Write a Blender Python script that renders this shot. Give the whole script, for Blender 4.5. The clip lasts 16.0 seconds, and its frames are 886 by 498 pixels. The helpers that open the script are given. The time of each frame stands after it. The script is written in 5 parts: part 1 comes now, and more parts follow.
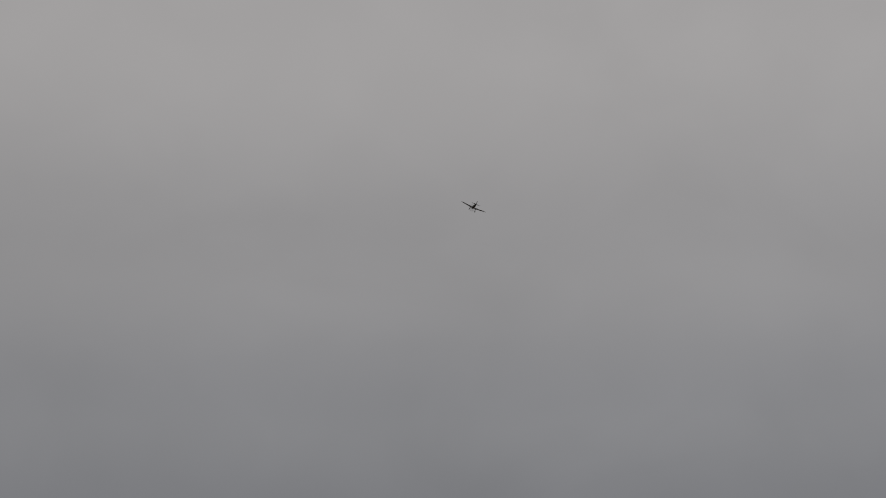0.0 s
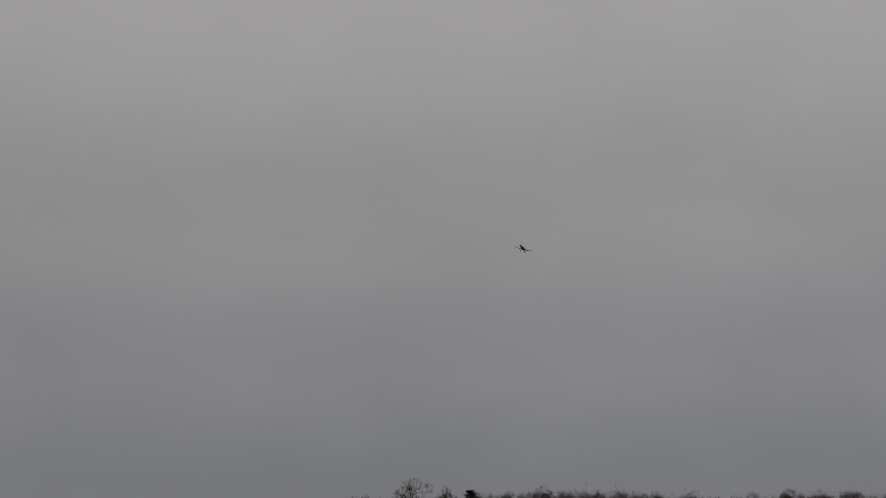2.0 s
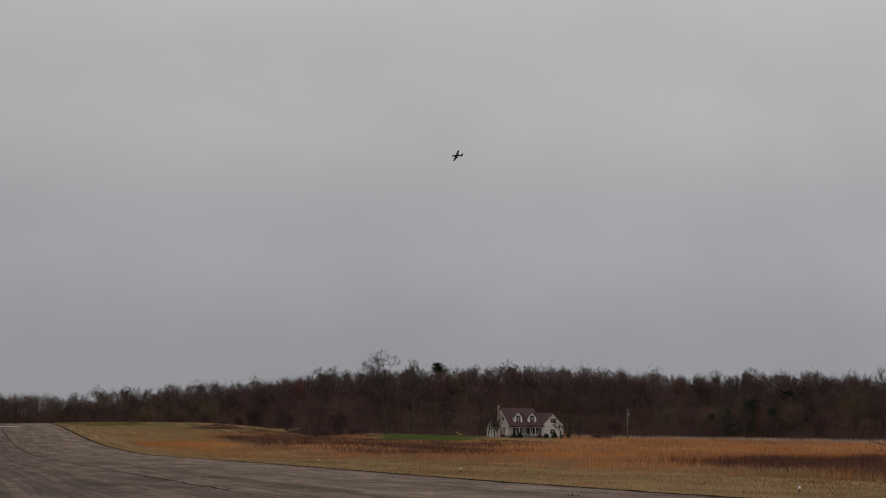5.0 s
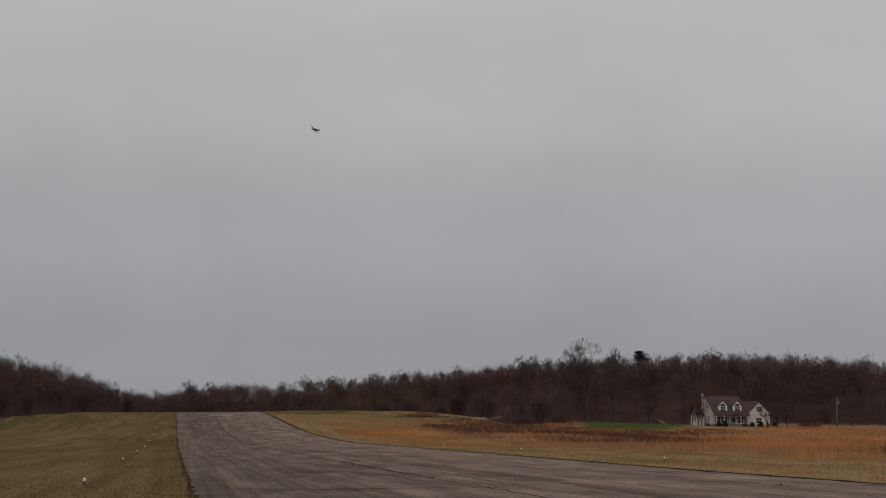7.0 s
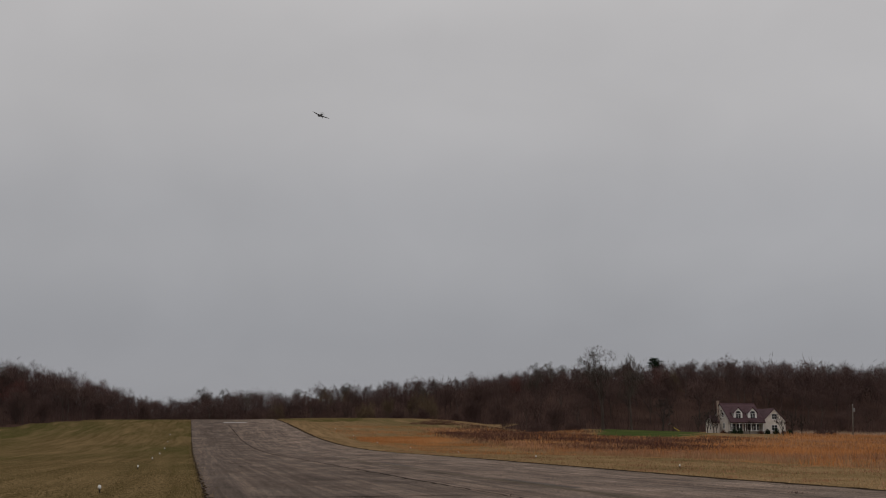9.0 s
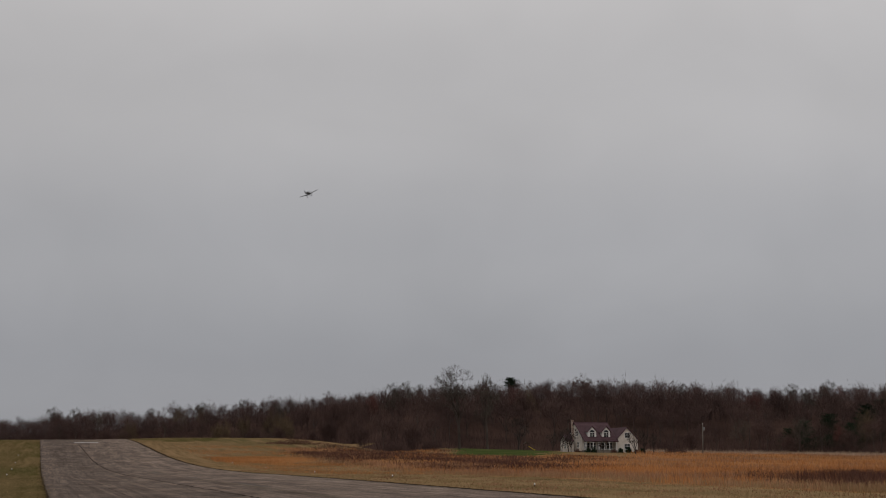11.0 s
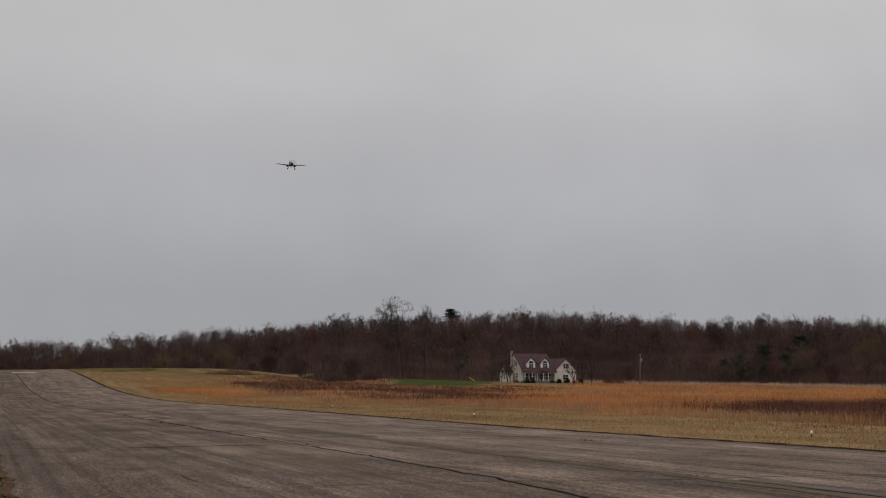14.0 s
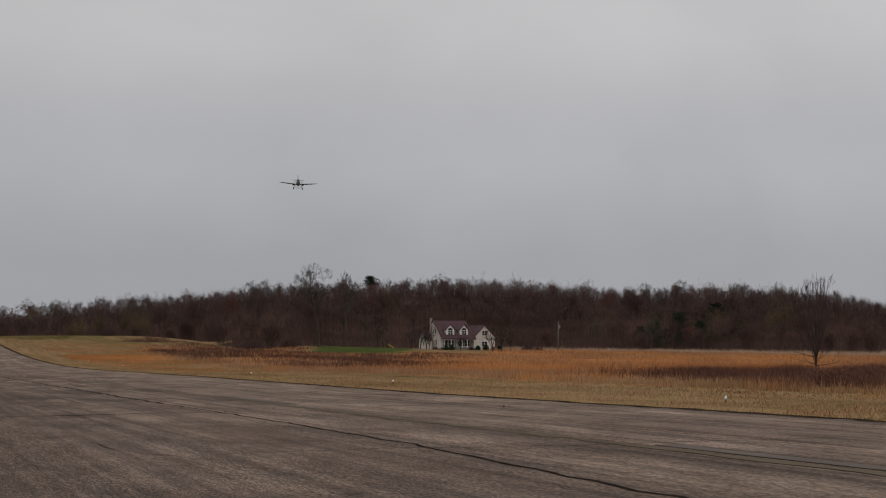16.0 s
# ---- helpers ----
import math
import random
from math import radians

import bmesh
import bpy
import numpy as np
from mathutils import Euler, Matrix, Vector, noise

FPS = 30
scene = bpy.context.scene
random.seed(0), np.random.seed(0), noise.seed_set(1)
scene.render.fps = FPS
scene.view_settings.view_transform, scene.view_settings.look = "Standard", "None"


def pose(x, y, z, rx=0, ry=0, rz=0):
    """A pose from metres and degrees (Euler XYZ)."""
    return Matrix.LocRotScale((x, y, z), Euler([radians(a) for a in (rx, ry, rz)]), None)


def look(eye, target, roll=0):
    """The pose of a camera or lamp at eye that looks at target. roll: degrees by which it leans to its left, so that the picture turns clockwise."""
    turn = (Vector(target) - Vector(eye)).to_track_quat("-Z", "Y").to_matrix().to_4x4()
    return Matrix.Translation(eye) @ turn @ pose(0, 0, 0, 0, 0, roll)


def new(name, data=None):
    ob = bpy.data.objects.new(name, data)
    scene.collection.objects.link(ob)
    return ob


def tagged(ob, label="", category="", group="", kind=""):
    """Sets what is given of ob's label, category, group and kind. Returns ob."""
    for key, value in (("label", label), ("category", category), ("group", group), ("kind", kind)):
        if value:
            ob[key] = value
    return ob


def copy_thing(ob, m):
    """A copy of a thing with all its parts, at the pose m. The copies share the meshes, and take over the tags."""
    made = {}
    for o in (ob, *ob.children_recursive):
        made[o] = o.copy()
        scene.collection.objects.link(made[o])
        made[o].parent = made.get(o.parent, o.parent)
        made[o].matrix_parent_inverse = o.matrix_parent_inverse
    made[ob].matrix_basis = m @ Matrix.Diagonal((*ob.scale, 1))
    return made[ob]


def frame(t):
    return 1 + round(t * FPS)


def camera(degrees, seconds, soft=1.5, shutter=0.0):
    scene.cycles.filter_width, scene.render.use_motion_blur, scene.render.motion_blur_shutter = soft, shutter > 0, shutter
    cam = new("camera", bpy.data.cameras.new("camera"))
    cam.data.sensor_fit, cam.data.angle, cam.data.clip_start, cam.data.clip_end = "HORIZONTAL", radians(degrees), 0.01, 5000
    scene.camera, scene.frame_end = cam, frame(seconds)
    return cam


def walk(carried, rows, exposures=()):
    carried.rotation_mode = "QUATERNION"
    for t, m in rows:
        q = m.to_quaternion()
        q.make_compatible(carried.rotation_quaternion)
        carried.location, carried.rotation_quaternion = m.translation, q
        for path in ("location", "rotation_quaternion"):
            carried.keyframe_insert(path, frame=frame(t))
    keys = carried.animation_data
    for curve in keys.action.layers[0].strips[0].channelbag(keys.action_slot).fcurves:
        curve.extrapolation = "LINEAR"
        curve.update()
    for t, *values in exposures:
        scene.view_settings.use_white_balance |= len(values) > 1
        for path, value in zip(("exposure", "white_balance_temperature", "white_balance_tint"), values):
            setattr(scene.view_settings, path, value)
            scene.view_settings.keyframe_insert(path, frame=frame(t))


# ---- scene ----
# ---- camera: a hand-held long lens on one spot beside the runway ----
EYE_HEIGHT = 1.6
cam = camera(34.0, 16.0, soft=1.05)
# seconds, degrees to the right of the runway's line, degrees up, degrees of lean
TURNS = [
    (0.0, 15.61, 14.59, 0.30),
    (0.5, 15.61, 14.39, 0.30),
    (1.0, 15.66, 13.88, 0.30),
    (1.5, 15.72, 13.36, 0.30),
    (2.0, 16.63, 12.73, 0.90),
    (2.5, 19.02, 11.71, 0.17),
    (3.0, 19.34, 9.92, 0.22),
    (3.2, 19.38, 9.14, -0.08),
    (5.3, 17.20, 7.67, 0.02),
    (5.5, 16.19, 7.69, -0.05),
    (6.0, 13.49, 7.56, 0.05),
    (6.5, 11.49, 7.37, -0.07),
    (7.0, 10.06, 7.29, -0.21),
    (7.5, 9.21, 7.22, -0.22),
    (8.0, 9.06, 7.24, -0.16),
    (8.2, 9.15, 7.30, -0.18),
    (10.3, 11.88, 8.13, -0.12),
    (10.5, 13.05, 8.22, 0.02),
    (11.0, 15.10, 8.34, -0.00),
    (11.5, 16.57, 7.59, -0.04),
    (12.0, 17.10, 6.68, -0.19),
    (12.5, 17.14, 6.30, -0.15),
    (13.0, 17.07, 5.99, -0.12),
    (13.5, 17.19, 5.83, -0.07),
    (14.0, 17.46, 5.63, -0.03),
    (14.5, 18.25, 5.46, 0.05),
    (15.0, 19.13, 5.18, 0.07),
    (15.5, 19.79, 4.77, 0.06),
    (16.0, 20.64, 4.33, 0.10),
]
EXPOSURES = [(0.0, -0.66), (2.0, -0.72), (3.2, -0.72), (4.3, -0.35), (5.3, -0.01), (10.5, -0.01), (11.5, 0.0), (12.6, 0.01), (13.1, 0.05), (13.6, 0.2), (14.5, 0.19), (16.0, 0.2)]
walk(cam, [(t, pose(0, 0, EYE_HEIGHT, 90 + up, lean, -az)) for t, az, up, lean in TURNS], EXPOSURES)

# ---- world: a closed grey overcast, brighter overhead, and a broad weak sun ----
world = bpy.data.worlds.new("overcast_sky")
scene.world = world
world.use_nodes = True
wn, wl = world.node_tree.nodes, world.node_tree.links
wn.clear()


def wnode(kind, **values):
    n = wn.new(kind)
    for key, value in values.items():
        if key in n.inputs:
            n.inputs[key].default_value = value
    return n


w_out = wn.new("ShaderNodeOutputWorld")
w_bg = wn.new("ShaderNodeBackground")
w_bg.inputs["Strength"].default_value = 1.0
wl.new(w_bg.outputs[0], w_out.inputs[0])
w_sky = wn.new("ShaderNodeTexSky")
w_sky.sky_type = "NISHITA"
w_sky.sun_disc = False
w_sky.sun_elevation, w_sky.sun_rotation = radians(42), radians(210)
w_dim = wn.new("ShaderNodeVectorMath")
w_dim.operation = "SCALE"
w_dim.inputs["Scale"].default_value = 0.06
wl.new(w_sky.outputs[0], w_dim.inputs[0])
w_co = wn.new("ShaderNodeTexCoord")
w_sep = wn.new("ShaderNodeSeparateXYZ")
wl.new(w_co.outputs["Generated"], w_sep.inputs[0])
# cloud sheets: the direction laid on a flat deck overhead
w_low = wn.new("ShaderNodeMath")
w_low.operation = "MAXIMUM"
w_low.inputs[1].default_value = 0.0
wl.new(w_sep.outputs["Z"], w_low.inputs[0])
w_add = wn.new("ShaderNodeMath")
w_add.operation = "ADD"
w_add.inputs[1].default_value = 0.9
wl.new(w_low.outputs[0], w_add.inputs[0])
w_div = wn.new("ShaderNodeVectorMath")
w_div.operation = "DIVIDE"
wl.new(w_co.outputs["Generated"], w_div.inputs[0])
w_comb = wn.new("ShaderNodeCombineXYZ")
for i in range(3):
    wl.new(w_add.outputs[0], w_comb.inputs[i])
wl.new(w_comb.outputs[0], w_div.inputs[1])
w_n1 = wnode("ShaderNodeTexNoise", Scale=6.0, Detail=4.0, Roughness=0.45, Distortion=0.5)
w_n2 = wnode("ShaderNodeTexNoise", Scale=18.0, Detail=4.0, Roughness=0.4, Distortion=0.6)
wl.new(w_div.outputs[0], w_n1.inputs["Vector"])
wl.new(w_div.outputs[0], w_n2.inputs["Vector"])
w_mix = wn.new("ShaderNodeMath")
w_mix.operation = "MULTIPLY_ADD"
w_mix.inputs[1].default_value = 0.27
wl.new(w_n2.outputs["Fac"], w_mix.inputs[0])
wl.new(w_n1.outputs["Fac"], w_mix.inputs[2])
# brightness by height above the horizon
w_ramp = wn.new("ShaderNodeValToRGB")
w_ramp.color_ramp.interpolation = "EASE"
w_el = w_ramp.color_ramp.elements
w_el[0].position, w_el[0].color = 0.0, (0.30, 0.303, 0.325, 1)
w_el[1].position, w_el[1].color = 1.0, (0.72, 0.70, 0.69, 1)
for at, c in ((0.06, (0.305, 0.306, 0.328, 1)), (0.14, (0.382, 0.379, 0.393, 1)), (0.24, (0.468, 0.457, 0.46, 1)), (0.38, (0.59, 0.571, 0.566, 1))):
    e = w_el.new(at)
    e.color = c
wl.new(w_sep.outputs["Z"], w_ramp.inputs[0])
w_range = wnode("ShaderNodeMapRange")
w_range.inputs["From Min"].default_value, w_range.inputs["From Max"].default_value = 0.4, 0.88
w_range.inputs["To Min"].default_value, w_range.inputs["To Max"].default_value = 0.95, 1.05
wl.new(w_mix.outputs[0], w_range.inputs["Value"])
w_mul = wn.new("ShaderNodeVectorMath")
w_mul.operation = "SCALE"
wl.new(w_ramp.outputs[0], w_mul.inputs[0])
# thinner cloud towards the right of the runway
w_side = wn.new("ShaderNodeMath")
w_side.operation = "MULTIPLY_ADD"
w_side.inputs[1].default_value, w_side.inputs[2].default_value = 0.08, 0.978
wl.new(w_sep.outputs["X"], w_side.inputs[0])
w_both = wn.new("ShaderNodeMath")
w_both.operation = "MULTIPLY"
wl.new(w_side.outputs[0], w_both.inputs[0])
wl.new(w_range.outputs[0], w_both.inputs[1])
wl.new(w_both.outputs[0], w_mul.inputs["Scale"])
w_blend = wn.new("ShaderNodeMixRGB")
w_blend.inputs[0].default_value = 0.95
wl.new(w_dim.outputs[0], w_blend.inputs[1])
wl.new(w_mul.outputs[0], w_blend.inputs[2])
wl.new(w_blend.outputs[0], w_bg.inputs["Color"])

sun_data = bpy.data.lights.new("sun", "SUN")
sun_data.energy, sun_data.angle, sun_data.color = 0.4, radians(25), (1.0, 0.97, 0.93)
sun = new("sun", sun_data)
sun.matrix_world = look((-50, -85, 90), (0, 0, 0))


# ---- materials ----
def mat(name, tones, scale=4.0, fine=40.0, rough=0.85, bump=0.3, metal=0.0, stretch=(1, 1, 1), rand=0.0, spec=0.3):
    """A surface of two to four tones, mixed by noise at two sizes, with fine relief. stretch: the scale of the pattern along x, y, z."""
    m = bpy.data.materials.new(name)
    m.use_nodes = True
    n, l = m.node_tree.nodes, m.node_tree.links
    b = n["Principled BSDF"]
    b.inputs["Roughness"].default_value, b.inputs["Metallic"].default_value = rough, metal
    b.inputs["Specular IOR Level"].default_value = spec
    geo = n.new("ShaderNodeTexCoord")
    mp = n.new("ShaderNodeMapping")
    mp.inputs["Scale"].default_value = stretch
    l.new(geo.outputs["Object"], mp.inputs["Vector"])
    a = n.new("ShaderNodeTexNoise")
    a.inputs["Scale"].default_value, a.inputs["Detail"].default_value = scale, 6
    c = n.new("ShaderNodeTexNoise")
    c.inputs["Scale"].default_value, c.inputs["Detail"].default_value = fine, 4
    for k in (a, c):
        l.new(mp.outputs[0], k.inputs["Vector"])
    s = n.new("ShaderNodeMath")
    s.operation = "MULTIPLY_ADD"
    s.inputs[1].default_value = 0.5
    l.new(c.outputs["Fac"], s.inputs[0])
    l.new(a.outputs["Fac"], s.inputs[2])
    top = s
    if rand:
        info, w = n.new("ShaderNodeObjectInfo"), n.new("ShaderNodeMath")
        w.operation = "MULTIPLY_ADD"
        w.inputs[1].default_value = rand
        l.new(info.outputs["Random"], w.inputs[0])
        l.new(s.outputs[0], w.inputs[2])
        top = w
    r = n.new("ShaderNodeValToRGB")
    e = r.color_ramp.elements
    lo, hi = 0.5, 1.0 + rand
    e[0].position, e[0].color = lo, (*tones[0], 1)
    e[1].position, e[1].color = hi, (*tones[-1], 1)
    e[0].position, e[1].position = lo / 1.6, hi / 1.6
    for i, t in enumerate(tones[1:-1], 1):
        k = e.new((lo + (hi - lo) * i / (len(tones) - 1)) / 1.6)
        k.color = (*t, 1)
    sc = n.new("ShaderNodeMath")
    sc.operation = "DIVIDE"
    sc.inputs[1].default_value = 1.6
    l.new(top.outputs[0], sc.inputs[0])
    l.new(sc.outputs[0], r.inputs[0])
    l.new(r.outputs[0], b.inputs["Base Color"])
    if bump:
        bp = n.new("ShaderNodeBump")
        bp.inputs["Strength"].default_value = bump
        bp.inputs["Distance"].default_value = 0.02
        l.new(c.outputs["Fac"], bp.inputs["Height"])
        l.new(bp.outputs[0], b.inputs["Normal"])
    return m


def island_mat(name, tones, rough=0.9):
    """Grass and twigs: each blade takes its own tone, with slow patches over the land."""
    m = bpy.data.materials.new(name)
    m.use_nodes = True
    n, l = m.node_tree.nodes, m.node_tree.links
    b = n["Principled BSDF"]
    b.inputs["Roughness"].default_value, b.inputs["Specular IOR Level"].default_value = rough, 0.0
    g, geo = n.new("ShaderNodeNewGeometry"), n.new("ShaderNodeTexNoise")
    geo.inputs["Scale"].default_value, geo.inputs["Detail"].default_value = 0.06, 3
    l.new(g.outputs["Position"], geo.inputs["Vector"])
    s = n.new("ShaderNodeMath")
    s.operation = "MULTIPLY_ADD"
    s.inputs[1].default_value = 0.45
    l.new(g.outputs["Random Per Island"], s.inputs[0])
    l.new(geo.outputs["Fac"], s.inputs[2])
    r = n.new("ShaderNodeValToRGB")
    e = r.color_ramp.elements
    e[0].position, e[0].color = 0.36, (*tones[0], 1)
    e[1].position, e[1].color = 1.0, (*tones[-1], 1)
    for i, t in enumerate(tones[1:-1], 1):
        k = e.new(0.36 + 0.64 * i / (len(tones) - 1))
        k.color = (*t, 1)
    l.new(s.outputs[0], r.inputs[0])
    l.new(r.outputs[0], b.inputs["Base Color"])
    return m


M_MOWN = mat("mown_grass", [(0.11, 0.08, 0.036), (0.185, 0.125, 0.062), (0.26, 0.172, 0.09), (0.135, 0.105, 0.043)], 0.09, 0.9, 0.95, 0.6, stretch=(1.6, 0.35, 1), spec=0.0)
def turf(name, dry, pale, green, share, mow=1.5, patch=0.03):
    """Mown grass: fine blades, mowing lines along the runway, wide patches of dry and green growth."""
    m = bpy.data.materials.new(name)
    m.use_nodes = True
    n, l = m.node_tree.nodes, m.node_tree.links
    b = n["Principled BSDF"]
    b.inputs["Roughness"].default_value, b.inputs["Specular IOR Level"].default_value = 0.95, 0.0
    g = n.new("ShaderNodeNewGeometry")

    def field(scale, detail, stretch, lo, hi):
        mp, t, r = n.new("ShaderNodeMapping"), n.new("ShaderNodeTexNoise"), n.new("ShaderNodeMapRange")
        mp.inputs["Scale"].default_value = stretch
        t.inputs["Scale"].default_value, t.inputs["Detail"].default_value = scale, detail
        r.inputs["From Min"].default_value, r.inputs["From Max"].default_value = lo, hi
        l.new(g.outputs["Position"], mp.inputs["Vector"])
        l.new(mp.outputs[0], t.inputs["Vector"])
        l.new(t.outputs["Fac"], r.inputs["Value"])
        return r.outputs[0]

    def mix(kind, f, a, c):
        x = n.new("ShaderNodeMixRGB")
        x.blend_type = kind
        for i, v in enumerate((f, a, c)):
            if isinstance(v, (float, tuple)):
                x.inputs[i].default_value = v
            else:
                l.new(v, x.inputs[i])
        return x.outputs[0]

    base = mix("MIX", field(mow, 5, (1, 0.02, 1), 0.35, 0.65), (*dry, 1), (*pale, 1))
    base = mix("MIX", field(patch, 5, (1, 0.3, 1), 0.62 - share, 0.82 - share), base, (*green, 1))
    dark = tuple(0.45 * c for c in dry)
    base = mix("MIX", field(9, 6, (1, 0.07, 1), 0.44, 0.72), base, (*dark, 1))
    base = mix("MIX", field(0.5, 6, (1, 0.05, 1), 0.5, 0.75), base, (*pale, 1))
    base = mix("MIX", field(26, 4, (1, 0.06, 1), 0.52, 0.74), base, (*(1.35 * c for c in pale), 1))
    l.new(base, b.inputs["Base Color"])
    bp = n.new("ShaderNodeBump")
    bp.inputs["Strength"].default_value, bp.inputs["Distance"].default_value = 0.6, 0.03
    l.new(field(12, 4, (1, 0.5, 1), 0.3, 0.7), bp.inputs["Height"])
    l.new(bp.outputs[0], b.inputs["Normal"])
    return m


M_TURF = turf("patchy_turf", (0.1, 0.071, 0.03), (0.178, 0.123, 0.06), (0.056, 0.06, 0.018), 0.19)
M_SLOPE = turf("slope_grass", (0.14, 0.099, 0.046), (0.26, 0.165, 0.088), (0.088, 0.082, 0.032), 0.1)
M_LAWN = mat("lawn", [(0.034, 0.052, 0.015), (0.054, 0.072, 0.022), (0.095, 0.094, 0.035)], 0.1, 1.5, 0.95, 0.4, spec=0.0)
M_FIELD = mat("field_soil", [(0.16, 0.08, 0.04), (0.28, 0.14, 0.06), (0.36, 0.18, 0.08)], 0.05, 0.8, 0.95, 0.6, spec=0.0)
M_LITTER = mat("leaf_litter", [(0.036, 0.022, 0.018), (0.058, 0.035, 0.028), (0.08, 0.048, 0.038)], 0.08, 1.2, 0.95, 0.6, spec=0.0)
M_BLADE_TAN = island_mat("dry_short_grass", [(0.09, 0.066, 0.028), (0.26, 0.172, 0.084), (0.46, 0.31, 0.165)])
M_BLADE_GREEN = island_mat("green_short_grass", [(0.07, 0.058, 0.023), (0.17, 0.125, 0.057), (0.31, 0.215, 0.112)])
M_BROOM = island_mat("orange_broom_grass", [(0.24, 0.10, 0.038), (0.45, 0.192, 0.068), (0.56, 0.282, 0.118)])
M_PALE = island_mat("pale_tall_grass", [(0.20, 0.122, 0.064), (0.29, 0.19, 0.1), (0.38, 0.265, 0.15)])
M_HEADS = island_mat("pale_grass_heads", [(0.24, 0.17, 0.115), (0.36, 0.265, 0.19), (0.46, 0.36, 0.27)])
M_BRAMBLE = island_mat("brown_bramble", [(0.05, 0.027, 0.021), (0.095, 0.05, 0.039), (0.17, 0.088, 0.062)])
M_SCRUB = island_mat("leafless_scrub", [(0.046, 0.029, 0.027), (0.072, 0.046, 0.042), (0.10, 0.065, 0.058)])
M_MAUVE = island_mat("faded_mauve_grass", [(0.16, 0.085, 0.048), (0.29, 0.152, 0.085), (0.43, 0.256, 0.15)])
M_BARK = mat("grey_brown_bark", [(0.035, 0.025, 0.02), (0.065, 0.048, 0.04), (0.10, 0.08, 0.066)], 1.2, 9.0, 0.95, 0.5, stretch=(1, 1, 0.3), rand=0.35)
M_DARK_BARK = mat("dark_wet_bark", [(0.022, 0.016, 0.014), (0.04, 0.03, 0.026), (0.06, 0.046, 0.04)], 1.2, 9.0, 0.95, 0.5, stretch=(1, 1, 0.3), rand=0.2)
M_TWIG = mat("reddish_twigs", [(0.052, 0.033, 0.030), (0.086, 0.054, 0.048), (0.125, 0.08, 0.07)], 0.5, 5.0, 0.95, 0.0, rand=0.4, spec=0.1)
M_TWIG_PALE = mat("pale_grey_twigs", [(0.05, 0.04, 0.033), (0.08, 0.064, 0.053), (0.115, 0.093, 0.077)], 0.5, 5.0, 0.95, 0.0, rand=0.4, spec=0.1)
M_TWIG_OLIVE = mat("budding_olive_twigs", [(0.065, 0.045, 0.028), (0.105, 0.074, 0.046), (0.15, 0.11, 0.066)], 0.5, 5.0, 0.95, 0.0, rand=0.4, spec=0.1)
M_TWIG_RED = mat("red_budding_twigs", [(0.06, 0.026, 0.022), (0.105, 0.045, 0.038), (0.15, 0.068, 0.055)], 0.5, 5.0, 0.95, 0.0, rand=0.4, spec=0.1)
M_NEEDLE = island_mat("dark_pine_needles", [(0.012, 0.018, 0.012), (0.022, 0.033, 0.02), (0.04, 0.055, 0.032)])
M_CRACK = mat("crack_filler", [(0.014, 0.011, 0.009), (0.026, 0.021, 0.018), (0.05, 0.04, 0.033)], 2.0, 20.0, 1.0, 0.4, spec=0.0)
M_DIRT = mat("reddish_dirt", [(0.05, 0.032, 0.02), (0.095, 0.06, 0.038), (0.16, 0.105, 0.066)], 1.2, 9.0, 0.95, 0.6, spec=0.0)
M_MOSS = mat("mossy_joint", [(0.075, 0.056, 0.037), (0.105, 0.079, 0.052), (0.13, 0.1, 0.069)], 0.7, 6.0, 0.95, 0.4, spec=0.1)
# dark soil, also used for the painted shadow along the right edge
M_SOIL_SHADOW = mat("dark_soil_and_shadow", [(0.02, 0.014, 0.01), (0.04, 0.028, 0.019), (0.09, 0.065, 0.04)], 0.6, 5.0, 0.95, 0.5, spec=0.0)
M_FADED = mat("faded_centre_paint", [(0.075, 0.06, 0.05), (0.10, 0.081, 0.068), (0.13, 0.108, 0.092)], 0.8, 9.0, 0.9, 0.3, stretch=(2.5, 0.3, 1), spec=0.1)
M_GRAVEL = mat("pale_gravel", [(0.2, 0.18, 0.16), (0.3, 0.28, 0.25)], 0.5, 6.0, 0.9, 0.3)
M_PAINT_WHITE = mat("worn_white_paint", [(0.28, 0.27, 0.255), (0.42, 0.41, 0.395), (0.52, 0.51, 0.495)], 1.0, 12.0, 0.7, 0.2)
M_WHITE = mat("white_plastic", [(0.62, 0.62, 0.6), (0.74, 0.74, 0.72), (0.8, 0.8, 0.78)], 3.0, 30.0, 0.5, 0.05)
M_STEEL = mat("dull_steel", [(0.2, 0.2, 0.2), (0.3, 0.3, 0.3)], 6.0, 40.0, 0.5, 0.1, metal=0.8)
M_SIDING = mat("cream_siding", [(0.47, 0.425, 0.375), (0.58, 0.53, 0.475), (0.66, 0.61, 0.55)], 0.6, 6.0, 0.7, 0.1)
M_TRIM = mat("white_trim", [(0.55, 0.54, 0.52), (0.68, 0.67, 0.65), (0.72, 0.71, 0.7)], 1.0, 10.0, 0.6, 0.05)
M_ROOF = mat("maroon_shingles", [(0.045, 0.023, 0.027), (0.07, 0.036, 0.042), (0.10, 0.055, 0.06)], 0.8, 8.0, 0.9, 0.4, rand=0.2)
M_BRICK = mat("chimney_brick", [(0.25, 0.17, 0.13), (0.36, 0.27, 0.22), (0.42, 0.34, 0.28)], 2.0, 12.0, 0.9, 0.4)
M_DOOR = mat("dark_door_paint", [(0.05, 0.025, 0.02), (0.08, 0.04, 0.03)], 1.0, 10.0, 0.5, 0.1)
M_DECK = mat("porch_boards", [(0.14, 0.12, 0.1), (0.2, 0.17, 0.14)], 2.0, 14.0, 0.8, 0.2)
